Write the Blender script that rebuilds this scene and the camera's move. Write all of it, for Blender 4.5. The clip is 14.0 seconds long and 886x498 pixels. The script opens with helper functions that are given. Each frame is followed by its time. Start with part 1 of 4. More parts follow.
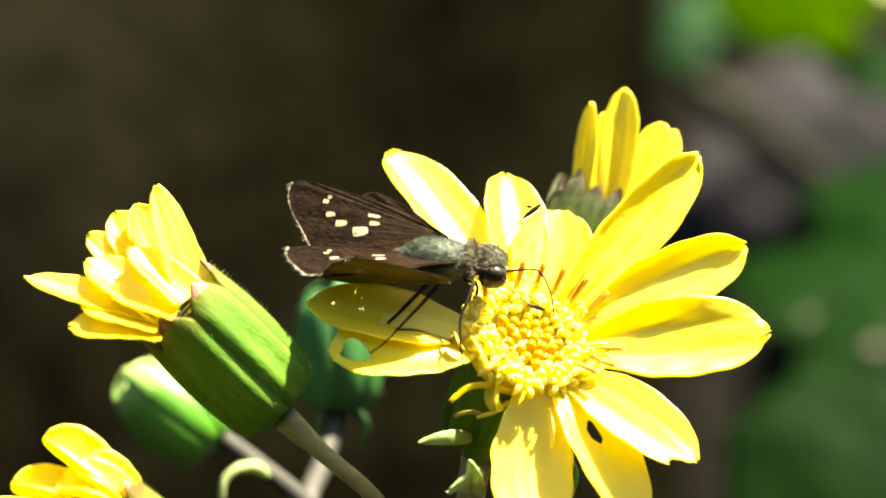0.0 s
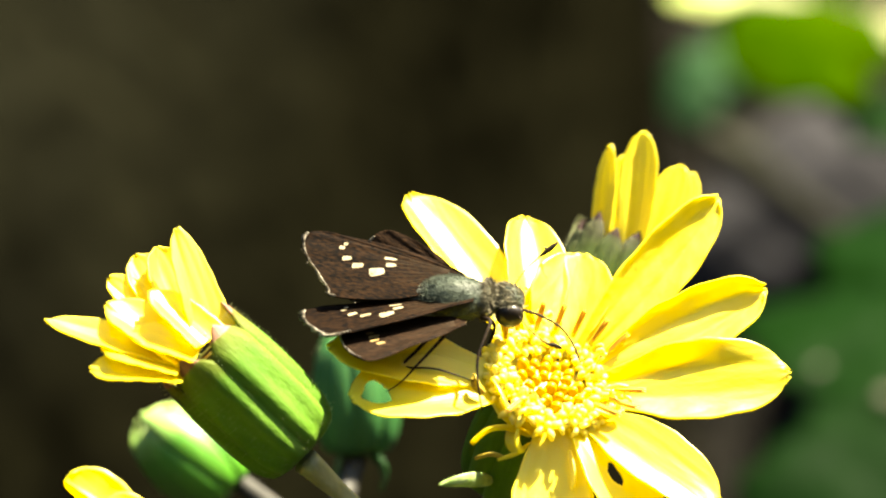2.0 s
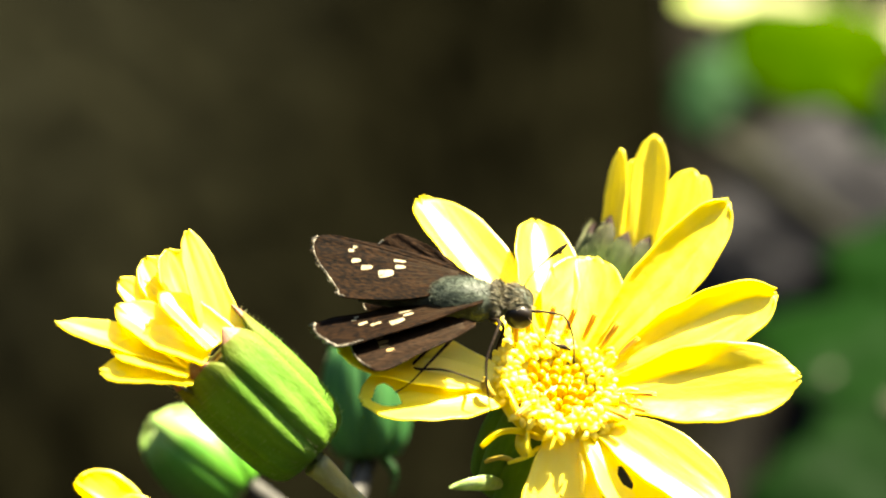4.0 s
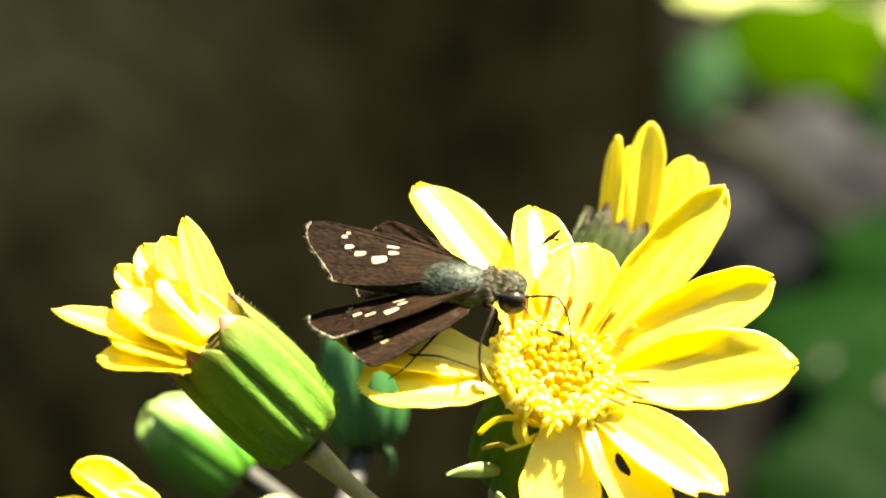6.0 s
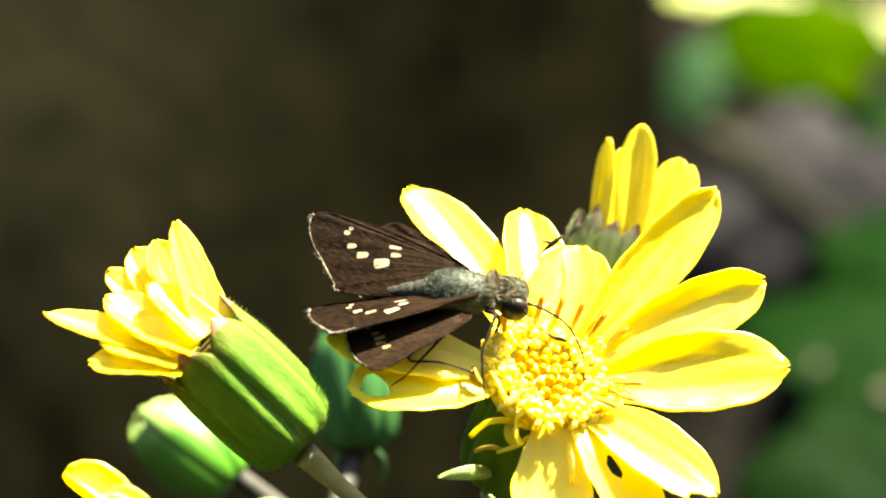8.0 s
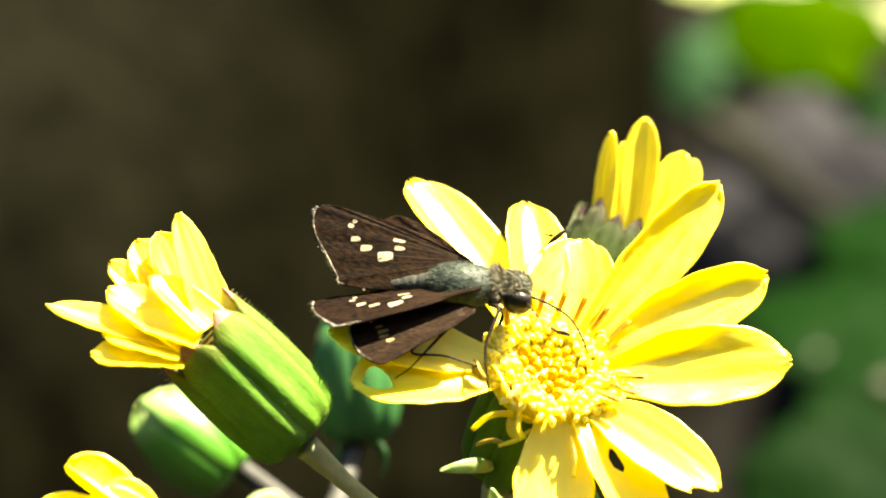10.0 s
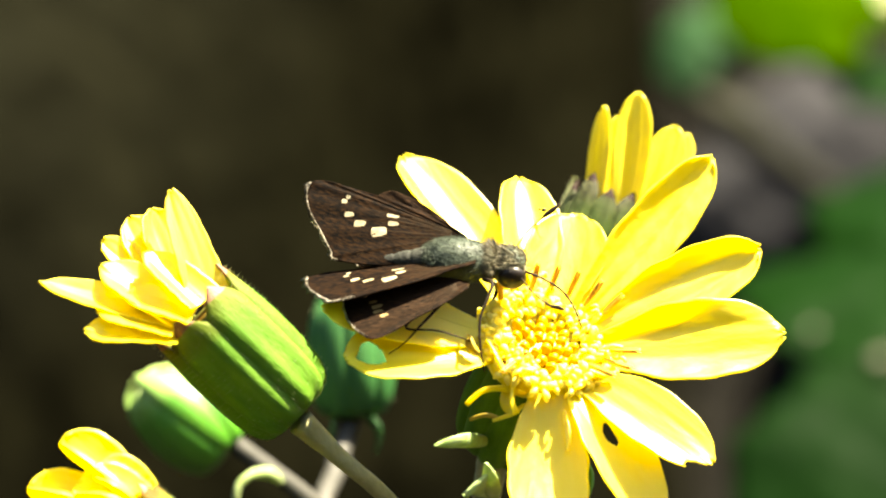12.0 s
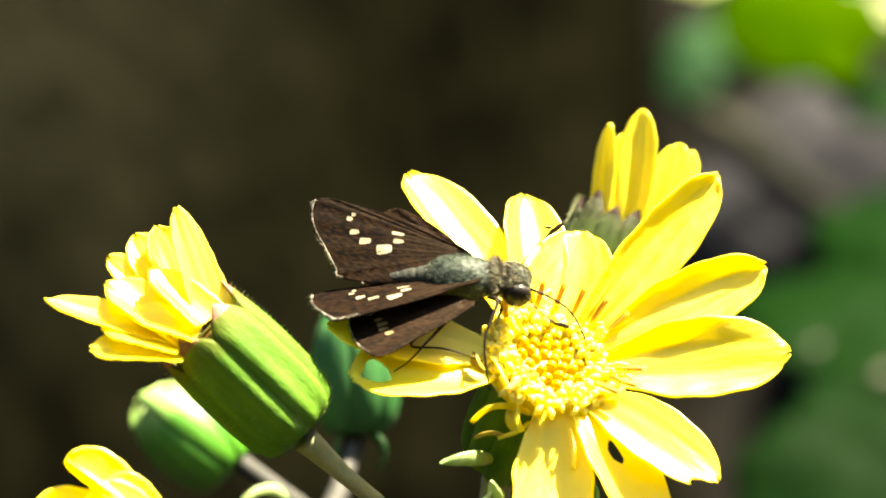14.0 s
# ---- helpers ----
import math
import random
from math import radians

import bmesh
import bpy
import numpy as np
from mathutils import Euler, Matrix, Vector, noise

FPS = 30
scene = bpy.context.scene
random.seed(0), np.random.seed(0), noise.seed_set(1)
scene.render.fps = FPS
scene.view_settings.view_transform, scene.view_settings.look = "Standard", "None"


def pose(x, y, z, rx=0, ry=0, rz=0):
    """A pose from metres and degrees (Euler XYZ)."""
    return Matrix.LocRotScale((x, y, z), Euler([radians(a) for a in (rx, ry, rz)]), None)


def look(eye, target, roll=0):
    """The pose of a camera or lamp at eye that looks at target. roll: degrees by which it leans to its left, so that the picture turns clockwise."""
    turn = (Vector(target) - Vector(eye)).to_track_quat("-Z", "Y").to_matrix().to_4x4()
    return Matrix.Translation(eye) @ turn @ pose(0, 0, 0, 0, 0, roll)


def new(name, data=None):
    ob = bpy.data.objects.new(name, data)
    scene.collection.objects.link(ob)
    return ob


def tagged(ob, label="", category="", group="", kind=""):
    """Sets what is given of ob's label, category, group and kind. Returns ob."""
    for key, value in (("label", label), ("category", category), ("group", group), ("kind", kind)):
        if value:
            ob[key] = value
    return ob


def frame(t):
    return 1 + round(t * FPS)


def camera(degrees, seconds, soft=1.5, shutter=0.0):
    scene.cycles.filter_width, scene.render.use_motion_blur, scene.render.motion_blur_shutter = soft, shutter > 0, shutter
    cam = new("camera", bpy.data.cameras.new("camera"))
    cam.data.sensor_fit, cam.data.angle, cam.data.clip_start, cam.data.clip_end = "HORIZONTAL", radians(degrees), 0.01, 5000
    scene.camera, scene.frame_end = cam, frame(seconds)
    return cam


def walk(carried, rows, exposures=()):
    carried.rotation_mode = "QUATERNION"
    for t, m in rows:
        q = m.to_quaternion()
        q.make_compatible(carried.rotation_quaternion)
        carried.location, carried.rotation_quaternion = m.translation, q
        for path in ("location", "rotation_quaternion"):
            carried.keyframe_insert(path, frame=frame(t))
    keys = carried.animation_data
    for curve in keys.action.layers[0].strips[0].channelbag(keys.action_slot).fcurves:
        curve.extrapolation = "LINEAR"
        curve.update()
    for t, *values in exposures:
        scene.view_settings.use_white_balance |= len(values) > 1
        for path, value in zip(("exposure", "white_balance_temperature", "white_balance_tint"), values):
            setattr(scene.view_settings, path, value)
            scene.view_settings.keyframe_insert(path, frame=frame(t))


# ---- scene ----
# World in metres. The focus plane is y = 0; x runs to the right, y away, z up. Z0 is the height of the view's centre.
Z0 = 0.45
DIST = 0.527
cam = camera(10.0, 14.0, soft=2.0)
cam.data.dof.use_dof = True
cam.data.dof.focus_distance = DIST
cam.data.dof.aperture_fstop = 19.0

# seconds, yaw, pitch, roll in degrees, sideways and upward shift in metres
PATH = [
    (0.0, 0.0791, -0.1292, -0.078, 0.00361, 0.00174),
    (0.5, 0.0397, 0.0540, -0.165, 0.00370, 0.00128),
    (1.0, 0.0778, 0.1599, -0.260, 0.00340, 0.00063),
    (1.5, 0.0449, 0.2939, -0.173, 0.00225, 0.00098),
    (2.0, 0.0536, 0.5631, -0.190, 0.00129, -0.00021),
    (2.5, 0.1191, 0.7601, -0.081, 0.00043, -0.00116),
    (3.0, 0.1504, 0.6800, 0.032, 0.00087, -0.00051),
    (5.5, 0.1756, 0.6392, -0.166, 0.00127, -0.00131),
    (6.0, 0.1105, 0.5759, -0.123, 0.00102, -0.00133),
    (6.5, 0.0616, 0.5385, -0.249, 0.00103, -0.00121),
    (7.0, 0.0388, 0.6093, -0.250, 0.00076, -0.00104),
    (7.5, 0.0091, 0.6174, -0.277, 0.00102, -0.00144),
    (10.0, 0.0001, 0.3845, -0.037, 0.00064, -0.00002),
    (10.5, 0.0140, -0.0673, 0.135, 0.00010, 0.00057),
    (11.0, -0.0000, -0.0000, 0.000, -0.00000, 0.00000),
    (11.5, 0.0017, 0.0576, -0.268, 0.00049, -0.00034),
    (12.0, -0.0467, 0.1845, -0.305, 0.00091, -0.00078),
    (12.5, -0.0381, 0.1913, -0.374, 0.00064, -0.00123),
    (13.0, -0.0489, 0.2861, -0.634, 0.00166, -0.00087),
    (13.5, 0.0059, 0.3384, -0.329, 0.00108, -0.00051),
    (14.0, -0.0317, 0.3451, -0.302, 0.00052, -0.00042),
]
walk(cam, [(t, pose(x, -DIST, Z0 + z, 90 + pit, 0, yaw) @ pose(0, 0, 0, 0, 0, rol)) for t, yaw, pit, rol, x, z in PATH],
     exposures=[(0.0, 3.32, 8200, 3), (1.5, 3.32, 8200, 3), (3.0, 3.4, 8200, 3), (6.0, 3.47, 8200, 3), (11.0, 3.56, 8200, 3), (14.0, 3.54, 8200, 3)])

# ---- light ----
SUN = Vector((0.42, -0.06, 0.905)).normalized()
world = bpy.data.worlds.new("sky")
scene.world = world
world.use_nodes = True
wn = world.node_tree
sky = wn.nodes.new("ShaderNodeTexSky")
sky.sky_type = "NISHITA"
sky.sun_disc = False
sky.sun_elevation = math.asin(SUN.z)
sky.sun_rotation = math.atan2(SUN.x, SUN.y)
wn.links.new(sky.outputs[0], wn.nodes["Background"].inputs[0])
wn.nodes["Background"].inputs[1].default_value = 0.05
sun = new("sun", bpy.data.lights.new("sun", "SUN"))
sun.data.energy = 5.0
sun.data.angle = radians(0.53)
sun.data.color = (1.0, 0.95, 0.86)
sun.matrix_world = look(SUN * 5, (0, 0, 0))


# ---- materials ----
def material(name, dark, light, rough=0.5, scale=400.0, detail=4.0, bump=0.2, bump_scale=None, spec=0.4, through_light=0.0,
             through_color=None, stretch=(1, 1, 1), metal=0.0, sheen=0.0, mid=(0.35, 0.65), per_object=0.0, coarse=0.5):
    """Two-tone noise colour at two scales, relief, and light that comes through thin things."""
    m = bpy.data.materials.new(name)
    m.use_nodes = True
    nt = m.node_tree
    nd, ln = nt.nodes, nt.links
    b = nd["Principled BSDF"]
    tc = nd.new("ShaderNodeTexCoord")
    mp = nd.new("ShaderNodeMapping")
    mp.inputs["Scale"].default_value = stretch
    ln.new(tc.outputs["Object"], mp.inputs["Vector"])
    n1 = nd.new("ShaderNodeTexNoise")
    n1.inputs["Scale"].default_value = scale
    n1.inputs["Detail"].default_value = detail
    n2 = nd.new("ShaderNodeTexNoise")
    n2.inputs["Scale"].default_value = scale * 0.17
    n2.inputs["Detail"].default_value = 3
    for n in (n1, n2):
        ln.new(mp.outputs[0], n.inputs["Vector"])
    half = nd.new("ShaderNodeMix")
    half.inputs[0].default_value = coarse
    ln.new(n1.outputs[0], half.inputs[2])
    ln.new(n2.outputs[0], half.inputs[3])
    ramp = nd.new("ShaderNodeValToRGB")
    ramp.color_ramp.elements[0].position, ramp.color_ramp.elements[1].position = mid
    ramp.color_ramp.elements[0].color, ramp.color_ramp.elements[1].color = (*dark, 1), (*light, 1)
    ln.new(half.outputs[0], ramp.inputs[0])
    col = ramp.outputs[0]
    if per_object:
        info = nd.new("ShaderNodeObjectInfo")
        hsv = nd.new("ShaderNodeHueSaturation")
        mr = nd.new("ShaderNodeMapRange")
        mr.inputs["To Min"].default_value, mr.inputs["To Max"].default_value = 1 - per_object, 1 + per_object
        ln.new(info.outputs["Random"], mr.inputs["Value"])
        ln.new(mr.outputs[0], hsv.inputs["Value"])
        ln.new(col, hsv.inputs["Color"])
        col = hsv.outputs[0]
    ln.new(col, b.inputs["Base Color"])
    b.inputs["Roughness"].default_value = rough
    b.inputs["Metallic"].default_value = metal
    b.inputs["Specular IOR Level"].default_value = spec
    b.inputs["Sheen Weight"].default_value = sheen
    if bump:
        n3 = nd.new("ShaderNodeTexNoise")
        n3.inputs["Scale"].default_value = bump_scale or scale * 2
        n3.inputs["Detail"].default_value = 5
        ln.new(mp.outputs[0], n3.inputs["Vector"])
        bp = nd.new("ShaderNodeBump")
        bp.inputs["Strength"].default_value = bump
        bp.inputs["Distance"].default_value = 0.6 / (bump_scale or scale * 2)
        ln.new(n3.outputs[0], bp.inputs["Height"])
        ln.new(bp.outputs[0], b.inputs["Normal"])
    if through_light:
        tr = nd.new("ShaderNodeBsdfTranslucent")
        if through_color:
            tr.inputs[0].default_value = (*through_color, 1)
        else:
            ln.new(col, tr.inputs[0])
        mix = nd.new("ShaderNodeMixShader")
        mix.inputs[0].default_value = through_light
        ln.new(b.outputs[0], mix.inputs[1])
        ln.new(tr.outputs[0], mix.inputs[2])
        ln.new(mix.outputs[0], nd["Material Output"].inputs[0])
    return m


PETAL = material("petal", (0.82, 0.69, 0.03), (0.90, 0.79, 0.095), rough=0.4, scale=900, bump=0.22, bump_scale=700, spec=0.7,
                 through_light=0.5, through_color=(0.88, 0.78, 0.010), stretch=(0.12, 1, 1), per_object=0.05)
FLORET = material("floret", (0.40, 0.24, 0.003), (0.54, 0.34, 0.008), rough=0.4, scale=1500, bump=0.2, spec=0.4, through_light=0.3, per_object=0.04)
STYLE = material("style", (0.88, 0.77, 0.10), (0.93, 0.85, 0.26), rough=0.45, scale=1500, bump=0.2, through_light=0.45, per_object=0.05)
ANTHER = material("anther", (0.42, 0.19, 0.015), (0.85, 0.52, 0.05), rough=0.5, scale=1600, stretch=(1, 1, 0.12), bump=0.3, mid=(0.42, 0.55))
WITHERED = material("withered", (0.22, 0.14, 0.015), (0.55, 0.4, 0.03), rough=0.6, scale=900, bump=0.4, through_light=0.2)
BRACT = material("bract", (0.050, 0.128, 0.009), (0.098, 0.205, 0.022), rough=0.6, scale=1600, stretch=(1, 1, 0.35), bump=0.6, spec=0.12, through_light=0.3, through_color=(0.15, 0.31, 0.02))
BRACT_END = material("bract_end", (0.07, 0.022, 0.010), (0.20, 0.085, 0.03), rough=0.6, scale=1200, bump=0.4)
BRACT_TIP = material("bract_tip", (0.008, 0.004, 0.004), (0.026, 0.012, 0.011), rough=0.7, scale=1200, bump=0.4, spec=0.1)
BRACTLET = material("bractlet", (0.20, 0.31, 0.07), (0.42, 0.50, 0.24), rough=0.5, scale=900, bump=0.3, through_light=0.3)
BUD = material("bud", (0.022, 0.115, 0.006), (0.05, 0.17, 0.014), rough=0.42, scale=500, stretch=(1, 1, 0.2), bump=0.15, spec=0.35)
# shade from the petals above is put into this bud's green
BUD_SHADED = material("bud_shaded", (0.01296, 0.0612, 0.0144), (0.02304, 0.09, 0.02448), rough=0.5, scale=500, stretch=(1, 1, 0.2), bump=0.2, spec=0.2)
BRACT_DUSK = material("bract_dusk", (0.022, 0.045, 0.008), (0.05, 0.085, 0.016), rough=0.65, scale=700, stretch=(1, 1, 0.3), bump=0.5, spec=0.1, through_light=0.2)
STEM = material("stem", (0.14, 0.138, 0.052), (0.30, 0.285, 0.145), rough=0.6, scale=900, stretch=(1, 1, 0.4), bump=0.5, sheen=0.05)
# stems of the rear buds: a far darker copy of the stem colour
STEM_REAR = material("stem_rear", (0.01683, 0.01599, 0.01262), (0.02861, 0.02693, 0.02188), rough=0.7, scale=700, bump=0.4)
# leaf tones hold the light: dark for shade, bright and pale for sun
LEAF_SHADED = material("leaf", (0.0005, 0.0068, 0.0002), (0.0013, 0.0112, 0.0004), rough=0.65, scale=60, bump=0.3, bump_scale=180, spec=0.025, through_light=0.2)
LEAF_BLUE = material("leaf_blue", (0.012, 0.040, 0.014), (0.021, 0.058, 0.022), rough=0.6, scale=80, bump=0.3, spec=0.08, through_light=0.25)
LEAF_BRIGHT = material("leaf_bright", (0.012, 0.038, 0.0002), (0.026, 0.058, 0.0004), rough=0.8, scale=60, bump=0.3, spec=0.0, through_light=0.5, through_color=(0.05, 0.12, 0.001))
# pale tone stands for a leaf end overexposed by the sun
LEAF_SUNLIT = material("leaf_sunlit", (0.26, 0.34, 0.08), (0.4, 0.46, 0.16), rough=0.5, scale=80, bump=0.3, spec=0.3, through_light=0.3)
LEAF_SPOT = material("leaf_spot", (0.013, 0.0095, 0.004), (0.026, 0.021, 0.011), rough=0.8, scale=300, bump=0.3)
DOWN = material("down", (0.22, 0.25, 0.1), (0.45, 0.48, 0.25), rough=0.5, scale=900, bump=0.0, through_light=0.5)
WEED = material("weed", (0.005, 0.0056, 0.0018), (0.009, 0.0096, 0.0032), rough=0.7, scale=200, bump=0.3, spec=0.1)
WING = material("wing_scales", (0.0009, 0.0005, 0.0003), (0.020, 0.0092, 0.0036), rough=0.7, scale=6500, detail=2, stretch=(0.25, 1, 1), bump=0.5, bump_scale=7000, spec=0.03, mid=(0.43, 0.70), coarse=0.2, through_light=0.15, through_color=(0.08, 0.04, 0.016))
WING_DUSTY = material("wing_dusty", (0.0025, 0.0015, 0.0009), (0.030, 0.016, 0.0085), rough=0.7, scale=6500, detail=2, stretch=(0.25, 1, 1), bump=0.5, bump_scale=7000, spec=0.03, mid=(0.40, 0.72), coarse=0.2, through_light=0.2, through_color=(0.07, 0.04, 0.02))
WING_UNDER = material("wing_under", (0.05, 0.036, 0.010), (0.085, 0.064, 0.02), rough=0.6, scale=1500, bump=0.4, spec=0.2, through_light=0.35, through_color=(0.25, 0.19, 0.08))
WING_SPOT = material("wing_spot", (0.32, 0.26, 0.15), (0.52, 0.45, 0.31), rough=0.5, scale=2500, bump=0.3, through_light=0.55)
WING_SPOT_DULL = material("wing_spot_dull", (0.12, 0.072, 0.02), (0.22, 0.15, 0.055), rough=0.5, scale=2500, bump=0.3)
FRINGE = material("fringe", (0.10, 0.08, 0.06), (0.62, 0.56, 0.46), rough=0.7, scale=2500, bump=0.2, mid=(0.42, 0.62), through_light=0.5)
VEIN = material("vein", (0.01, 0.0055, 0.0025), (0.025, 0.015, 0.007), rough=0.7, scale=1500, bump=0.2, spec=0.05)
FUR = material("fur", (0.026, 0.034, 0.025), (0.070, 0.086, 0.060), rough=0.7, scale=1100, bump=0.0, mid=(0.38, 0.64), spec=0.12)
FUR_HEAD = material("fur_head", (0.02, 0.017, 0.011), (0.18, 0.16, 0.105), rough=0.6, scale=1500, bump=0.0, mid=(0.40, 0.60), spec=0.15)
CUTICLE = material("cuticle", (0.024, 0.032, 0.024), (0.060, 0.074, 0.054), rough=0.55, scale=900, bump=0.5, bump_scale=2500, spec=0.2)
ABDOMEN = material("abdomen", (0.006, 0.006, 0.0045), (0.026, 0.027, 0.021), rough=0.6, scale=1300, bump=0.5, spec=0.15)
EYE = material("eye", (0.004, 0.003, 0.002), (0.012, 0.008, 0.005), rough=0.35, scale=3000, bump=0.1, spec=0.25)
LEG = material("leg", (0.005, 0.003, 0.0018), (0.020, 0.012, 0.0065), rough=0.7, scale=1500, bump=0.3, spec=0.08)
HORN = material("antenna", (0.008, 0.005, 0.003), (0.026, 0.015, 0.009), rough=0.7, scale=1800, bump=0.3, spec=0.1)
# backdrop colours near black: the shade of unseen trees is put into them
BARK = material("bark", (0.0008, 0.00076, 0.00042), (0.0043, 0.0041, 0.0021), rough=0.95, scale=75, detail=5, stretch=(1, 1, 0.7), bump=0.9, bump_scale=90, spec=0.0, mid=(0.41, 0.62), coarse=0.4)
LICHEN = material("lichen", (0.005, 0.005, 0.0032), (0.014, 0.0138, 0.009), rough=0.9, scale=300, bump=0.6, spec=0.0)
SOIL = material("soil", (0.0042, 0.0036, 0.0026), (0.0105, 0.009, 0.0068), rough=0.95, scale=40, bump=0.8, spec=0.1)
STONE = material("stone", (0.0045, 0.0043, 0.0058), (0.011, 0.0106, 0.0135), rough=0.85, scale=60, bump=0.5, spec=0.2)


def add_blotch(m, centre, near, far, color, grain, gain=1.0):
    """A patch of another colour, such as light put onto bark or the brownish mouth of a cup, broken up by noise."""
    nt = m.node_tree
    nd, ln = nt.nodes, nt.links
    b = nd["Principled BSDF"]
    old = b.inputs["Base Color"].links[0].from_socket
    tc = nd.new("ShaderNodeTexCoord")
    dist = nd.new("ShaderNodeVectorMath")
    dist.operation = "DISTANCE"
    dist.inputs[1].default_value = centre
    ln.new(tc.outputs["Object"], dist.inputs[0])
    span = nd.new("ShaderNodeMapRange")
    span.inputs["From Min"].default_value, span.inputs["From Max"].default_value = far, near
    ln.new(dist.outputs["Value"], span.inputs["Value"])
    n = nd.new("ShaderNodeTexNoise")
    n.inputs["Scale"].default_value = grain
    n.inputs["Detail"].default_value = 5
    ln.new(tc.outputs["Object"], n.inputs["Vector"])
    mul = nd.new("ShaderNodeMath")
    mul.operation = "MULTIPLY"
    ln.new(span.outputs[0], mul.inputs[0])
    ln.new(n.outputs[0], mul.inputs[1])
    more = nd.new("ShaderNodeMath")
    more.operation = "MULTIPLY"
    more.use_clamp = True
    more.inputs[1].default_value = gain
    ln.new(mul.outputs[0], more.inputs[0])
    mix = nd.new("ShaderNodeMix")
    mix.data_type = "RGBA"
    mix.inputs[7].default_value = (*color, 1)
    ln.new(more.outputs[0], mix.inputs[0])
    ln.new(old, mix.inputs[6])
    ln.new(mix.outputs[2], b.inputs["Base Color"])


# brighter light on the trunk's upper left, put into the bark colour
add_blotch(BARK, (0.20, -0.335, 0.56), 0.03, 0.15, (0.0165, 0.0163, 0.0100), 55)
# the bud's sunlit top, painted as a pale patch
add_blotch(BUD, (0.001, 0, 0.006), 0.001, 0.0066, (0.42, 0.55, 0.18), 120, 1.5)
add_blotch(BRACT_DUSK, (0, 0, 0.002), 0.004, 0.0085, (0.042, 0.030, 0.028), 200, 1.8)
add_blotch(BRACT, (0, 0, 0.001), 0.0046, 0.0078, (0.11, 0.05, 0.008), 300, 1.8)


# ---- mesh tools ----
def V(u, d, w):
    """A point in millimetres from the view's centre: right, away, up."""
    return Vector((u * 0.001, d * 0.001, Z0 + w * 0.001))


def part(name, bm, mat, parent=None, label="", m=None, smooth=True):
    me = bpy.data.meshes.new(name)
    bm.to_mesh(me)
    bm.free()
    mats = mat if isinstance(mat, (list, tuple)) else (mat,)
    for k in mats:
        me.materials.append(k)
    if smooth:
        for p in me.polygons:
            p.use_smooth = True
    return shared(name, me, parent, label, m)


def shared(name, me, parent=None, label="", m=None):
    ob = new(name, me)
    if parent is not None:
        ob.parent = parent
    if m is not None:
        ob.matrix_basis = m
    return tagged(ob, label)


def thing(name, m, label, category, group=""):
    ob = new(name)
    ob.empty_display_size = 0.005
    ob.matrix_basis = m
    return tagged(ob, label, category, group)


def frame_of(place, axis, right=(1, 0, 0)):
    """A pose whose Z runs along axis and whose X lies nearest to right."""
    z = Vector(axis).normalized()
    x = Vector(right)
    x = (x - z * x.dot(z)).normalized()
    y = z.cross(x)
    r = Matrix((x, y, z)).transposed().to_4x4()
    return Matrix.Translation(place) @ r


def spline(pts, n):
    """n + 1 points along a Catmull-Rom curve through pts (tuples of any length)."""
    p = [np.array(q, float) for q in pts]
    p = [2 * p[0] - p[1]] + p + [2 * p[-1] - p[-2]]
    out = []
    for k in range(n + 1):
        s = k / n * (len(p) - 3)
        i = min(int(s), len(p) - 4)
        f = s - i
        a, b, c, d = p[i:i + 4]
        out.append(0.5 * (2 * b + (c - a) * f + (2 * a - 5 * b + 4 * c - d) * f * f + (3 * b - a - 3 * c + d) * f ** 3))
    return out


def tube(bm, pts, n=16, seg=8, rough=0.0, mat=0):
    """A closed round tube through pts of (x, y, z, radius)."""
    line = spline(pts, n)
    rings = []
    side = None
    for k, q in enumerate(line):
        a = Vector(line[max(0, k - 1)][:3])
        b = Vector(line[min(n, k + 1)][:3])
        t = (b - a).normalized()
        if side is None:
            side = t.orthogonal().normalized()
        side = (side - t * side.dot(t)).normalized()
        up = t.cross(side)
        ring = []
        for j in range(seg):
            an = 2 * math.pi * j / seg
            r = max(q[3], 1e-6) * (1 + rough * (random.random() - 0.5))
            ring.append(bm.verts.new(Vector(q[:3]) + side * math.cos(an) * r + up * math.sin(an) * r))
        rings.append(ring)
    for r0, r1 in zip(rings, rings[1:]):
        for j in range(seg):
            bm.faces.new((r0[j], r0[(j + 1) % seg], r1[(j + 1) % seg], r1[j])).material_index = mat
    bm.faces.new(rings[0][::-1]).material_index = mat
    bm.faces.new(rings[-1]).material_index = mat
    return bm


def thicken(bm, t):
    """Gives a sheet the thickness t below its face."""
    bm.normal_update()
    faces, verts = list(bm.faces), list(bm.verts)
    rims = [(e.link_loops[0].vert, e.link_loops[0].link_loop_next.vert, e.link_faces[0].material_index) for e in bm.edges if e.is_boundary]
    low = {v: bm.verts.new(v.co - v.normal * t) for v in verts}
    for f in faces:
        bm.faces.new([low[v] for v in reversed(f.verts)]).material_index = f.material_index
    for a, b, k in rims:
        bm.faces.new((b, a, low[a], low[b])).material_index = k
    return bm


def lathe(bm, prof, seg=24, wob=0.0):
    """A body of revolution about Z from (z, radius) pairs."""
    rings = []
    for z, r in prof:
        rings.append([bm.verts.new((r * math.cos(2 * math.pi * j / seg) * (1 + wob * math.sin(5 * j)), r * math.sin(2 * math.pi * j / seg), z)) for j in range(seg)])
    for a, b in zip(rings, rings[1:]):
        for j in range(seg):
            bm.faces.new((a[j], a[(j + 1) % seg], b[(j + 1) % seg], b[j]))
    bm.faces.new(rings[0][::-1])
    bm.faces.new(rings[-1])
    return bm


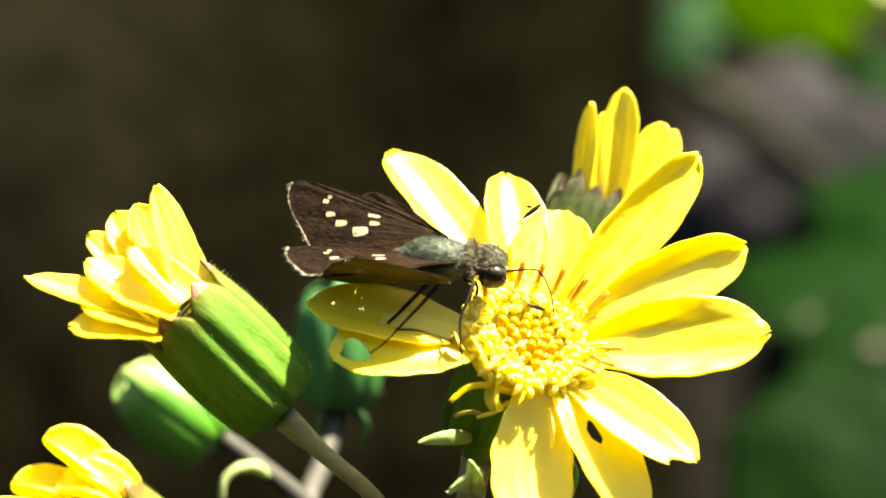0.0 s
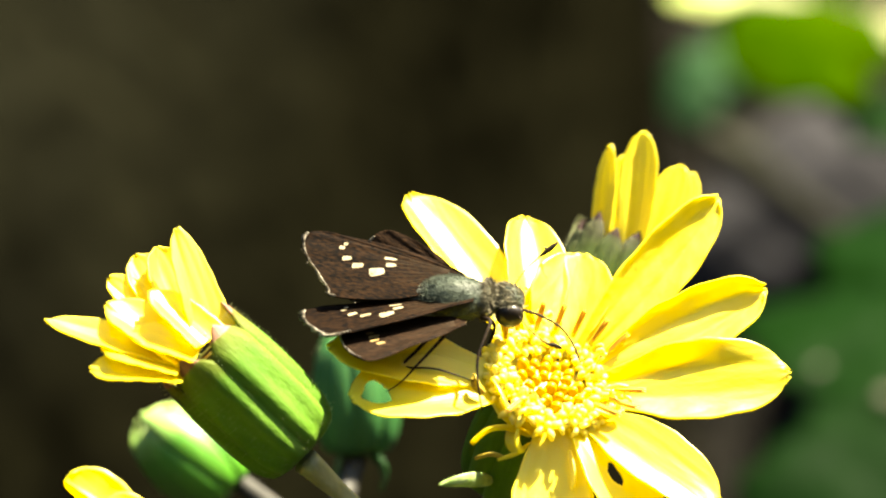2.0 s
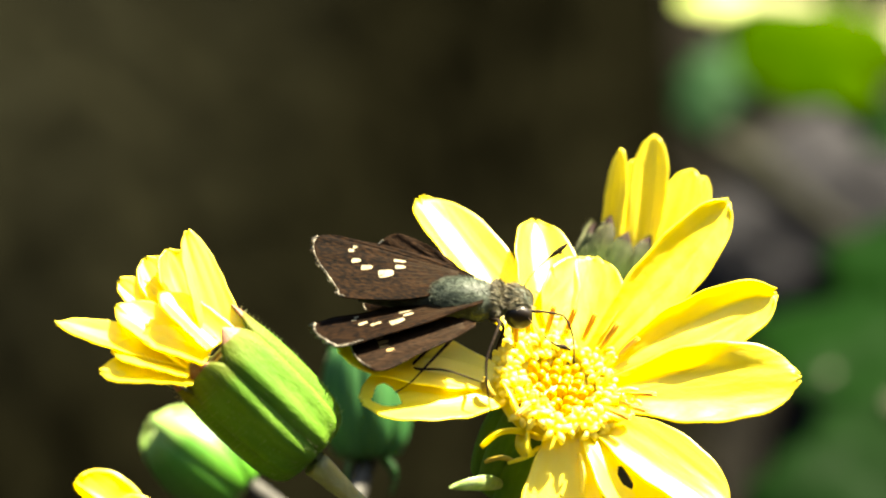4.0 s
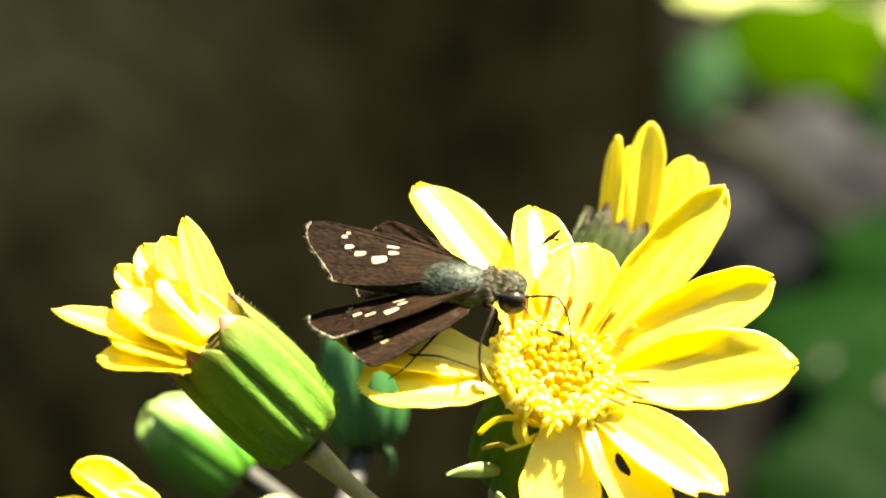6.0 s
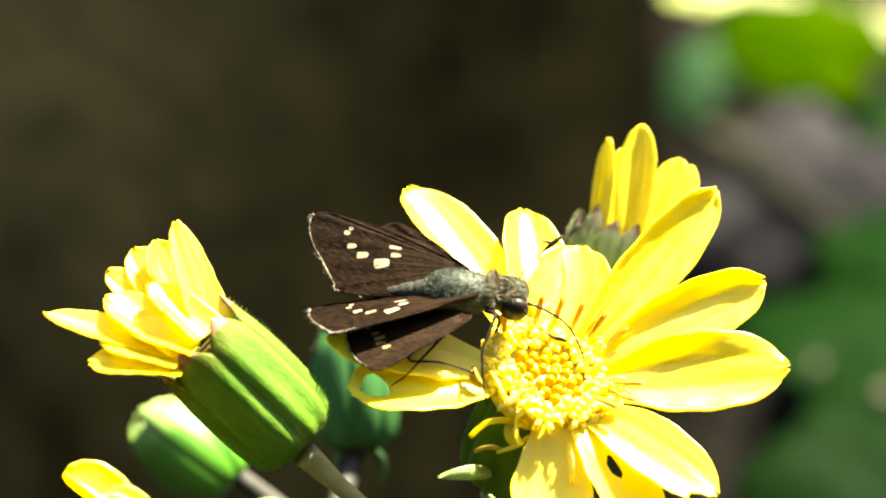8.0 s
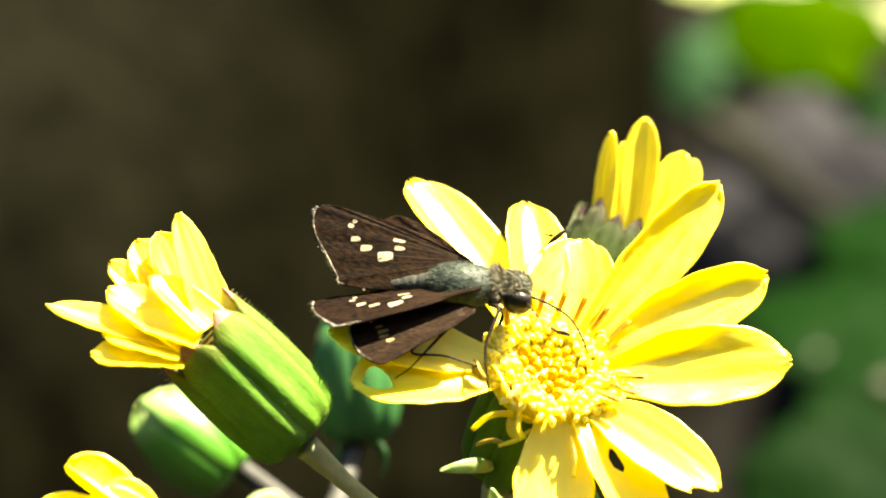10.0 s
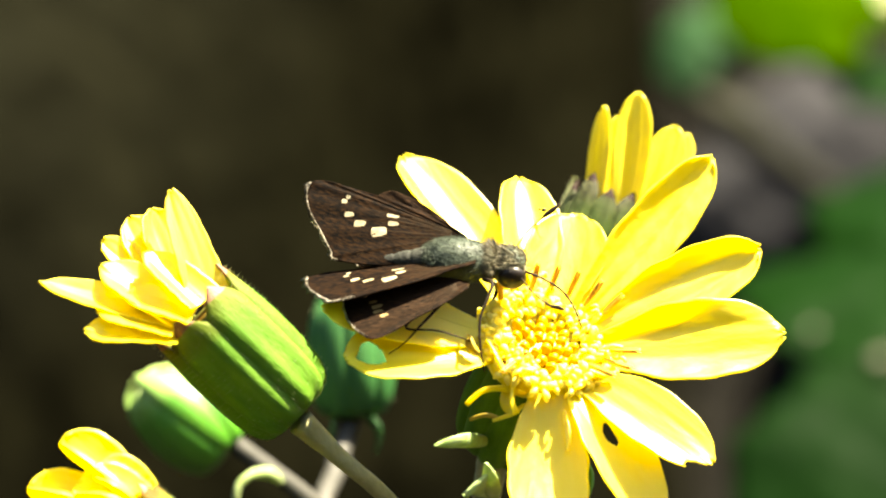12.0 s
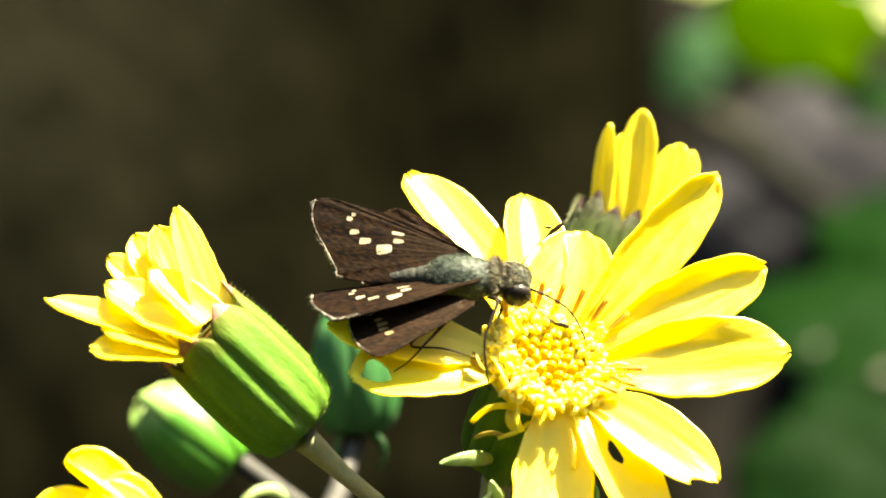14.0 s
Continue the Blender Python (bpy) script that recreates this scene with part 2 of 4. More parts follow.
def ellipsoid(bm, centre, radii, nu=20, nv=12, lump=0.0):
    g = bmesh.ops.create_uvsphere(bm, u_segments=nu, v_segments=nv, radius=1)
    for v in g["verts"]:
        k = 1 + lump * noise.noise(v.co * 3 + Vector(centre) * 1000)
        v.co = Vector((v.co.x * radii[0], v.co.y * radii[1], v.co.z * radii[2])) * k + Vector(centre)
    return bm


# ---- petals ----
def petal_bm(L, W, e0, e1, cup=0.25, seed=0, n=54, m=26, holes=(), thick=0.16, claw=0.42, wave=0.35, curl=0.0, groove=0.06, taper=0.0):
    """A ray petal in millimetres along X from its foot, face up (Z): e0 and e1 are its slope at foot and tip in degrees."""
    bm = bmesh.new()
    x = z = 0.0
    rows = []
    rnd = random.Random(seed)
    ph = rnd.random() * 6
    for i in range(n + 1):
        s = i / n
        ang = radians(e0 + (e1 - e0) * s)
        if i:
            x += L / n * math.cos(ang)
            z += L / n * math.sin(ang)
        q = min(s / 0.5, 1.0)
        f = claw + (1 - claw) * q * q * (3 - 2 * q)
        if s > 0.55:
            f *= max(1 - ((s - 0.55) / 0.455) ** 2.4, 0.0) ** 0.53
        f *= 1 - taper * s
        f = max(f, 0.12)
        nx, nz = -math.sin(ang), math.cos(ang)
        row = []
        for j in range(m + 1):
            t = 2 * j / m - 1
            h = cup * W * 0.5 * f * f * (t * t - 0.3) - groove * math.exp(-((abs(t) - 0.34) / 0.16) ** 2) * min(1, 3 * (1 - s) + 0.2)
            h += 0.018 * math.cos(t * 11 + ph) * min(1, 4 * (1 - s))
            h += wave * 0.5 * s * math.sin(2.3 * t + ph + 4 * s) + curl * s ** 4 * t * t
            tooth = 0.0
            if s > 0.9:
                tooth = 0.013 * L * math.cos(3 * math.pi * t) * (s - 0.9) / 0.1
            edge = 1 + 0.02 * math.sin(9 * s * math.pi + ph) * abs(t)
            row.append(bm.verts.new((x + nx * h + tooth, t * W * 0.5 * f * edge, z + nz * h)))
        rows.append(row)
    for i in range(n):
        for j in range(m):
            bm.faces.new((rows[i][j], rows[i + 1][j], rows[i + 1][j + 1], rows[i][j + 1]))
    for hs, ht, rs, rt in holes:
        gone = []
        for i in range(n):
            for j in range(m):
                s, t = (i + 0.5) / n, 2 * (j + 0.5) / m - 1
                wob = 1 + 0.10 * math.sin(3 * math.atan2((t - ht) / rt, (s - hs) / rs))
                if ((s - hs) / rs) ** 2 + ((t - ht) / rt) ** 2 < wob * wob:
                    gone.append((rows[i][j], rows[i + 1][j + 1]))
        dead = [f for f in bm.faces if any(a in f.verts and b in f.verts for a, b in gone)]
        bmesh.ops.delete(bm, geom=dead, context="FACES")
    if holes:
        left, groups = set(bm.faces), []
        while left:
            todo, seen = [left.pop()], set()
            while todo:
                f = todo.pop()
                seen.add(f)
                for e in f.edges:
                    for g in e.link_faces:
                        if g in left:
                            left.discard(g)
                            todo.append(g)
            groups.append(seen)
        groups.sort(key=len)
        bmesh.ops.delete(bm, geom=[f for g in groups[:-1] for f in g], context="FACES")
    loose = [v for v in bm.verts if not v.link_faces]
    bmesh.ops.delete(bm, geom=loose, context="VERTS")
    if holes:
        rim = [v for v in bm.verts if v.is_boundary]
        for _ in range(3):
            bmesh.ops.smooth_vert(bm, verts=rim, factor=0.4, use_axis_x=True, use_axis_y=True, use_axis_z=True)
    bmesh.ops.recalc_face_normals(bm, faces=bm.faces)
    thicken(bm, thick)
    bmesh.ops.scale(bm, vec=(0.001,) * 3, verts=bm.verts)
    return bm


def add_petals(head, frame_m, rows, r0=4.0, z0=0.0, mat=None):
    """rows: tip (right, away, up) in mm from the head's centre, width, bend in degrees, twist, and further options."""
    inv = frame_m.to_3x3().inverted()
    for k, (tip, W, bend, twist, extra) in enumerate(rows):
        v = inv @ Vector(tip)
        az = math.atan2(v.y, v.x)
        flat = math.hypot(v.x, v.y) - r0
        rise = v.z - z0
        el = math.degrees(math.atan2(rise, flat))
        L = math.hypot(flat, rise) * (1 + (radians(bend) ** 2) / 6)
        bm = petal_bm(L, W, el + bend, el - bend, seed=k, **extra)
        m = Matrix.Rotation(az, 4, "Z") @ Matrix.Translation((r0 * 0.001, 0, z0 * 0.001)) @ Matrix.Rotation(radians(twist), 4, Vector((math.cos(radians(el)), 0, math.sin(radians(el)))))
        part("petal", bm, mat or PETAL, head, m=m)


def place_petals(head, centre, rows, mat=None):
    """rows: foot, tip and facing, each (right, away, up) in mm from the head's centre, then width, bend and options."""
    inv = head.matrix_basis.inverted()
    for k, (foot, end, face, W, bend, extra) in enumerate(rows):
        a = Vector(foot)
        x = Vector(end) - a
        L = x.length * (1 + radians(bend) ** 2 / 6)
        x.normalize()
        z = Vector(face)
        z = (z - x * z.dot(x)).normalized()
        r = Matrix((x, z.cross(x), z)).transposed().to_4x4()
        bm = petal_bm(L, W, bend, -bend, seed=k + 20, **extra)
        part("petal", bm, mat or PETAL, head, m=inv @ Matrix.Translation(V(*(Vector(centre) + a))) @ r)


def bract_bm(a0, a1, prof, bulge, n=26, m=12, thick=0.3, ridge=0.0):
    """One bract of a cup: prof gives (z, radius) from foot to mouth in mm; the tip tapers over the last stretch."""
    bm = bmesh.new()
    rows = []
    fine = spline(prof, 200)
    for i in range(n + 1):
        s = 1 - (1 - i / n) ** 1.6
        z, r = fine[round(s * 200)]
        row = []
        shrink = 1.0 if s < 0.84 else max(0.05, 1 - 0.95 * ((s - 0.84) / 0.16) ** 1.3)
        for j in range(m + 1):
            t = 2 * j / m - 1
            a = (a0 + a1) / 2 + (a1 - a0) / 2 * t * shrink
            rr = r + bulge * (1 - t * t) * math.sin(math.pi * min(1, 0.12 + s * 0.88)) ** 0.5 - 0.12 * abs(t) ** 6 - ridge * math.cos(2 * math.pi * t) * math.sin(math.pi * min(1, s + 0.1)) ** 0.6
            row.append(bm.verts.new((rr * math.cos(a), rr * math.sin(a), z + (0.25 * math.sin(3 * a) * s))))
        rows.append(row)
    for i in range(n):
        for j in range(m):
            f = bm.faces.new((rows[i][j], rows[i][j + 1], rows[i + 1][j + 1], rows[i + 1][j]))
            f.material_index = 1 if i >= n - 5 else 0
    bmesh.ops.recalc_face_normals(bm, faces=bm.faces)
    thicken(bm, thick)
    bmesh.ops.scale(bm, vec=(0.001,) * 3, verts=bm.verts)
    return bm


def add_cup(head, prof, count=9, bulge=0.7, mats=None, turn=0.0, ridge=0.0):
    """The green cup of a flower head: an inner core and its bracts."""
    top = prof[-1][0]
    core = [(min(z, top - 2.2) * 0.001, max(r - 0.6, 0.2) * 0.001) for z, r in prof]
    part("cup_core", lathe(bmesh.new(), core), (mats or (BRACT,))[0], head)
    for k in range(count):
        a = turn + 2 * math.pi * k / count
        w = math.pi / count * 1.14
        rise = 0.8 * math.sin(k * 2.4)
        p = [(z + rise * (i / (len(prof) - 1)), r + (0.06 if k % 2 else 0)) for i, (z, r) in enumerate(prof)]
        pair = mats or (BRACT, BRACT_END)
        part("bract", bract_bm(a - w, a + w, p, bulge, ridge=ridge), pair, head)


def add_down(head, prof, count, length=0.28, swell_by=0.55, seed=1):
    """Short pale hairs over a cup."""
    rnd = random.Random(seed)
    line = spline(prof, 40)
    bm = bmesh.new()
    for _ in range(count):
        k = rnd.randrange(2, 40)
        z, r = line[k]
        a = rnd.random() * 2 * math.pi
        r += swell_by * (0.75 + 0.25 * math.cos(a * 9))
        out = Vector((math.cos(a), math.sin(a), rnd.uniform(-0.2, 0.7))).normalized()
        p = Vector((r * math.cos(a), r * math.sin(a), z)) - out * 0.15
        side = out.orthogonal().normalized() * 0.016
        L = length * rnd.uniform(0.6, 1.4) + 0.15
        q = p + out * L + Vector((rnd.uniform(-0.1, 0.1), rnd.uniform(-0.1, 0.1), 0.05))
        vs = [bm.verts.new(c * 0.001) for c in (p + side, p - side, q)]
        bm.faces.new(vs)
    tagged(part("down", bm, DOWN, head, "fine pale down"), kind="stuff")


def add_stem(head, pts, mat=None, name="stem", n=26, seg=12):
    """pts: (right, away, up, radius) in mm from the view's centre; the stem is made in the head's space."""
    inv = head.matrix_basis.inverted()
    q = []
    for u, d, w, r in pts:
        c = inv @ V(u, d, w)
        q.append((c.x, c.y, c.z, r * 0.001))
    return part(name, tube(bmesh.new(), q, n=n, seg=seg, rough=0.06), mat or STEM, head)


def blade(pts, W, thick=0.5, cup=0.2, n=14, m=6, side=(0.2, -0.6, 0.75)):
    """A small leaf-like blade along pts of (x, y, z) in mm, as wide as W in its middle."""
    bm = bmesh.new()
    line = [Vector(p) for p in spline(pts, n)]
    rows = []
    side = Vector(side)
    for i, q in enumerate(line):
        t = (line[min(n, i + 1)] - line[max(0, i - 1)]).normalized()
        sd = (side - t * side.dot(t)).normalized()
        nn = t.cross(sd)
        f = max(0.08, math.sin(math.pi * (0.12 + 0.86 * i / n)) ** 0.7)
        rows.append([bm.verts.new(q + sd * (W / 2 * f * (2 * j / m - 1)) + nn * cup * W * (2 * j / m - 1) ** 2) for j in range(m + 1)])
    for i in range(n):
        for j in range(m):
            bm.faces.new((rows[i][j], rows[i][j + 1], rows[i + 1][j + 1], rows[i + 1][j]))
    thicken(bm, thick)
    bmesh.ops.scale(bm, vec=(0.001,) * 3, verts=bm.verts)
    return bm


def add_blade(head, pts, W, mat, name="leaflet", up=None, **kw):
    """A blade given in mm from the view's centre; up turns its width that way."""
    inv = head.matrix_basis.inverted()
    if up:
        kw["side"] = inv.to_3x3() @ Vector(up)
    bm = blade([tuple((inv @ V(*p)) * 1000) for p in pts], W, **kw)
    return part(name, bm, mat, head)


# ---- ground and what stands behind ----
def ground():
    bm = bmesh.new()
    n = 60
    g = [[bm.verts.new(((i / n - 0.5) * 2 * abs(i / n - 0.5) * 200, (j / n - 0.5) * 2 * abs(j / n - 0.5) * 200,
                        0.0)) for j in range(n + 1)] for i in range(n + 1)]
    for row in g:
        for v in row:
            if v.co.length < 6:
                v.co.z = 0.03 * noise.noise(v.co * 3) - 0.02
    for i in range(n):
        for j in range(n):
            bm.faces.new((g[i][j], g[i + 1][j], g[i + 1][j + 1], g[i][j + 1]))
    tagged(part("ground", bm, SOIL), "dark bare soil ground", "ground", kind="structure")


def bank():
    """Steep banks of dark earth that close the hollow all round the plants; mostly unseen, added to block low sky
    light.
    """
    bm = bmesh.new()
    nu = 240
    # distance outward and height: a steep inner face, a rounded crest, a long outer slope
    line = spline([(0, -0.05), (0.12, 0.5), (0.28, 1.0), (0.5, 1.4), (0.9, 1.55), (1.5, 1.3), (2.4, 0.7), (3.4, 0.15), (4.0, -0.1)], 56)
    nv = len(line) - 1
    g = []
    for i in range(nu):
        row = []
        a = 2 * math.pi * i / nu
        for out, z in line:
            p = Vector(((2.2 + out) * math.cos(a), -0.45 + (1.8 + out) * math.sin(a), z))
            rough = 0.10 * noise.noise(p * 3) + 0.04 * noise.noise(p * 11)
            row.append(bm.verts.new(p + Vector((math.cos(a), math.sin(a), 0.4)) * rough))
        g.append(row)
    for i in range(nu):
        k = (i + 1) % nu
        for j in range(nv):
            bm.faces.new((g[i][j], g[i][j + 1], g[k][j + 1], g[k][j]))
    tagged(part("blocking_bank", bm, SOIL), "steep dark earth bank, mostly unseen, added to cut low sky light", "bank", kind="structure")


def trunk():
    bm = bmesh.new()
    seg, rows = 160, 70
    rings = []
    for j in range(rows + 1):
        z = -0.05 + 2.6 * j / rows
        ring = []
        for i in range(seg):
            a = 2 * math.pi * i / seg
            flare = 0.10 * math.exp(-max(z, 0) * 5)
            r = 0.40 + flare
            q = Vector((math.cos(a) * 6, math.sin(a) * 6, z * 1.1))
            r += 0.008 * noise.noise(q * 1.6) + 0.003 * noise.noise(q * 6)
            ring.append(bm.verts.new((r * math.cos(a), r * math.sin(a), z)))
        rings.append(ring)
    for a, b in zip(rings, rings[1:]):
        for i in range(seg):
            bm.faces.new((a[i], a[(i + 1) % seg], b[(i + 1) % seg], b[i]))
    bm.faces.new(rings[-1])
    t = thing("tree_trunk", Matrix.Translation((-0.339, 1.02, 0)), "thick brown tree trunk with rough bark, darkened to stand for shade", "tree trunk")
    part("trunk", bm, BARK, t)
    rnd = random.Random(8)
    for x, z, size in ((-0.098, 0.505, 7), (-0.060, 0.498, 6), (-0.012, 0.478, 5), (-0.033, 0.508, 6), (-0.048, 0.482, 4), (-0.083, 0.478, 7),
                       (-0.090, 0.452, 8), (-0.070, 0.437, 5), (-0.096, 0.415, 6), (-0.022, 0.452, 4), (0.004, 0.495, 5), (-0.06, 0.520, 7)):
        lb = bmesh.new()
        a = math.asin((x + 0.339) / 0.40)
        g = bmesh.ops.create_icosphere(lb, subdivisions=3, radius=1)
        for v in g["verts"]:
            k = size * (1 + 0.45 * noise.noise(v.co * 1.7 + Vector((x * 90, z * 90, 0))))
            v.co = Vector((v.co.x * k, v.co.y * k * rnd.uniform(0.95, 1.05), v.co.z * 2.2)) * 0.001
        n = Vector((math.sin(a), -math.cos(a), 0))
        part("lichen_patch", lb, LICHEN, t, "pale grey-green lichen", m=frame_of(n * 0.402 + Vector((0, 0, z)), n, (0, 0, 1)))


def stone(name, u, d, w, radii, seed, mat=STONE):
    bm = bmesh.new()
    g = bmesh.ops.create_icosphere(bm, subdivisions=4, radius=1)
    for v in g["verts"]:
        k = 1 + 0.25 * noise.noise(v.co * 1.3 + Vector((seed, 0, 0))) + 0.06 * noise.noise(v.co * 5)
        v.co = Vector((v.co.x * radii[0], v.co.y * radii[1], v.co.z * radii[2])) * k * 0.001
    return part(name, bm, mat, m=Matrix.Translation(V(u, d, w)))


def round_leaf(name, place, axis, right, R, mat, label, stalk_to, dip=0.18, lobes=9, cleft=0.35, turn=0.0, spots=()):
    """A kidney-shaped leaf with a wavy rim, veins in relief and its stalk."""
    top = thing(name, frame_of(place, axis, right) @ Matrix.Rotation(turn, 4, "Z"), label, "leaf", "leaves behind the flowers")
    bm = bmesh.new()
    nr, na = 14, 90
    c = bm.verts.new((0, 0, 0))
    rings = []
    for i in range(1, nr + 1):
        s = i / nr
        ring = []
        for j in range(na):
            a = 2 * math.pi * j / na
            r = R * (1 + 0.035 * math.sin(lobes * a) + 0.02 * math.sin(23 * a))
            gap = math.exp(-((a - math.pi) / 0.25) ** 2)
            r *= 1 - cleft * gap
            vein = 0.012 * R * math.cos(9 * a) * s
            z = -dip * R * s * s + vein + 0.05 * R * s * s * math.sin(3 * a + 1) + 0.02 * R * noise.noise(Vector((s * 4 * math.cos(a), s * 4 * math.sin(a), R)))
            ring.append(bm.verts.new((r * s * math.cos(a), r * s * math.sin(a), z)))
        rings.append(ring)
    for j in range(na):
        bm.faces.new((c, rings[0][j], rings[0][(j + 1) % na]))
    for a, b in zip(rings, rings[1:]):
        for j in range(na):
            bm.faces.new((a[j], b[j], b[(j + 1) % na], a[(j + 1) % na]))
    thicken(bm, 0.6)
    bmesh.ops.scale(bm, vec=(0.001,) * 3, verts=bm.verts)
    part("blade", bm, mat, top)
    inv = top.matrix_basis.inverted()
    q = [(0, 0, -0.0026, 0.0012)]
    for u, d, w in stalk_to:
        p = inv @ V(u, d, w)
        q.append((p.x, p.y, p.z, 0.0022))
    part("stalk", tube(bmesh.new(), q, n=24, seg=10), STEM, top)
    for x, y, r in spots:
        sb = bmesh.new()
        g = bmesh.ops.create_uvsphere(sb, u_segments=16, v_segments=8, radius=1)
        s2 = (x * x + y * y) / (R * R)
        for v in g["verts"]:
            k = r * (1 + 0.3 * noise.noise(v.co * 2 + Vector((x, y, 0))))
            v.co = Vector((v.co.x * k + x, v.co.y * k * 1.15 + y, v.co.z * 0.5 + 0.4 - dip * R * s2)) * 0.001
        part("blemish", sb, LEAF_SPOT, top, "pale dry blemish")
    return top


ground()
bank()
trunk()

# ---- the open flower ----
AXIS = Vector((0.30, -0.65, 0.70)).normalized()
HEAD = frame_of(V(11.8, 0, -8.9), AXIS)
flower = thing("open_flower", HEAD, "fully open yellow daisy-like flower with insect-eaten petals", "flower", "yellow flower heads")


def open_flower():
    rows = [
        ((-14.5, 13.1, 19.8), 7.6, 10, 0, dict(cup=0.55, groove=0.1)),
        ((-2.3, 12.0, 17.4), 7.0, 10, 0, dict(cup=0.5)),
        ((3.8, 9.1, 13.4), 8.4, 12, -10, dict(cup=0.45)),
        ((18.1, 8.6, 19.3), 6.5, 6, 24, dict(cup=0.3, wave=0.7, groove=0.16)),
        ((22.9, 6.0, 9.7), 7.1, 8, 28, dict(cup=0.3, wave=1.0, groove=0.2)),
        ((25.1, 2.8, 0.8), 8.5, 8, 30, dict(cup=0.28, wave=0.75, groove=0.16)),
        ((17.0, -8.0, -12.4), 6.9, 16, 22, dict(holes=((0.955, -0.85, 0.06, 0.42),))),
        ((11.1, -7.8, -18.7), 7.4, 14, 6, dict(holes=((0.42, 0.1, 0.07, 0.16),))),
        ((0.2, -10.6, -20.6), 8.6, -14, 10, dict(cup=0.25, wave=0.4)),
        ((-20.5, -8.5, -1.4), 8.8, 8, -2, dict(holes=((0.84, -0.08, 0.085, 0.42), (0.68, -1.0, 0.05, 0.25)))),
        ((-22.8, -5.8, 3.8), 7.0, 6, -7, {}),
    ]
    add_petals(flower, HEAD, rows, r0=4.6, z0=-0.6)
    # dome under the florets
    bm = bmesh.new()
    ellipsoid(bm, (0, 0, -0.0024), (0.0060, 0.0060, 0.0023))
    part("disc", bm, STYLE, flower)
    # closed florets in the middle, open ones round them
    bud = bmesh.new()
    ellipsoid(bud, (0, 0, 0.0010), (0.00063, 0.00063, 0.0010), 14, 10)
    bud_me = None
    opened = []
    for kind in range(3):
        bm = bmesh.new()
        tube(bm, [(0, 0, 0, 0.0003), (0, 0, 0.0012, 0.00042), (0.0001, 0, 0.0021, 0.00062)], n=5, seg=8)
        for k in range(5):
            a = 2 * math.pi * k / 5 + kind
            c, s = math.cos(a), math.sin(a)
            tube(bm, [(0.0004 * c, 0.0004 * s, 0.0019, 0.0003), (0.0009 * c, 0.0009 * s, 0.0025, 0.00036),
                      (0.0014 * c, 0.0014 * s, 0.0022 - 0.0002 * kind, 0.00016)], n=5, seg=7)
        tall = 0.0028 + 0.0004 * kind
        tube(bm, [(0, 0, 0.002, 0.00026), (0, 0, tall, 0.0003)], n=3, seg=7)
        if kind == 2:
            for sgn in (-1, 1):
                tube(bm, [(0, 0, tall, 0.00022), (0.0005 * sgn, 0.0002, tall + 0.0005, 0.0002), (0.0009 * sgn, 0.0003, tall, 0.00012)], n=5, seg=6)
        opened.append(bm)
    for k in range(76):
        if k > 26 and k % 6 == 0:
            continue
        r = 0.62 * math.sqrt(k + 0.4) if k < 27 else 0.615 * math.sqrt(k + 0.4) + 0.25
        a = k * 2.39996
        z = 1.0 - 0.03 * r * r
        lean = radians(7 * r)
        size = random.Random(k).uniform(0.92, 1.06) if k < 27 else random.Random(k).uniform(0.9, 1.2) * (0.72 if k < 40 else 1.0)
        m = (Matrix.Rotation(a, 4, "Z") @ Matrix.Translation((r * 0.001, 0, z * 0.001 - (0.0021 if k < 27 else 0.0018))) @ Matrix.Rotation(lean, 4, "Y")
             @ Matrix.Rotation(k, 4, "Z") @ Matrix.Diagonal((size, size, size, 1)))
        if k < 27:
            if bud_me is None:
                bud_me = part("closed_floret", bud, FLORET, flower, m=m).data
            else:
                shared("closed_floret", bud_me, flower, m=m)
        else:
            kind = k % 3
            if isinstance(opened[kind], bpy.types.Mesh):
                shared("open_floret", opened[kind], flower, m=m)
            else:
                opened[kind] = part("open_floret", opened[kind], STYLE, flower, m=m).data
    # brown-striped anther tubes, mostly on the far rim
    bm = bmesh.new()
    for k in range(5):
        a = 2 * math.pi * k / 5
        tube(bm, [(0.00022 * math.cos(a), 0.00022 * math.sin(a), 0, 0.00014), (0.00026 * math.cos(a), 0.00026 * math.sin(a), 0.0024, 0.00017),
                  (0.00028 * math.cos(a), 0.00028 * math.sin(a), 0.0034, 0.00006)], n=6, seg=6)
    anther = None
    for az, r, out in ((128, 6.4, 22), (108, 6.0, 12), (88, 6.2, 10), (70, 6.3, 14), (52, 6.6, 30), (36, 7.0, 40), (-6, 6.6, 70), (-22, 6.4, 75),
                       (-40, 5.6, 70), (146, 6.2, 26), (236, 6.2, 84)):
        m = Matrix.Rotation(radians(az), 4, "Z") @ Matrix.Translation((r * 0.001, 0, 0.0016)) @ Matrix.Rotation(radians(out), 4, "Y") @ Matrix.Diagonal((0.8, 0.8, 1.0, 1))
        if anther is None:
            anther = part("anther_tube", bm, ANTHER, flower, "orange-brown striped anther tube", m=m).data
        else:
            shared("anther_tube", anther, flower, "orange-brown striped anther tube", m=m)
    # withered shreds at the lower rim
    add_blade(flower, [(9.6, -3, -14.6), (7.6, -4.4, -13.9), (5.6, -4.8, -14.0), (3.8, -4.6, -15.4)], 1.5, PETAL, "shred", thick=0.18, cup=0.35)
    add_blade(flower, [(9.8, -3.6, -15.4), (8.4, -4.6, -16.4), (6.4, -5, -17.0)], 1.0, PETAL, "shred", thick=0.18, cup=0.35)
    add_blade(flower, [(7.0, -4.8, -16.9), (5.6, -5, -16.5), (4.0, -5, -16.9)], 1.1, WITHERED, "shred", thick=0.18, cup=0.35)
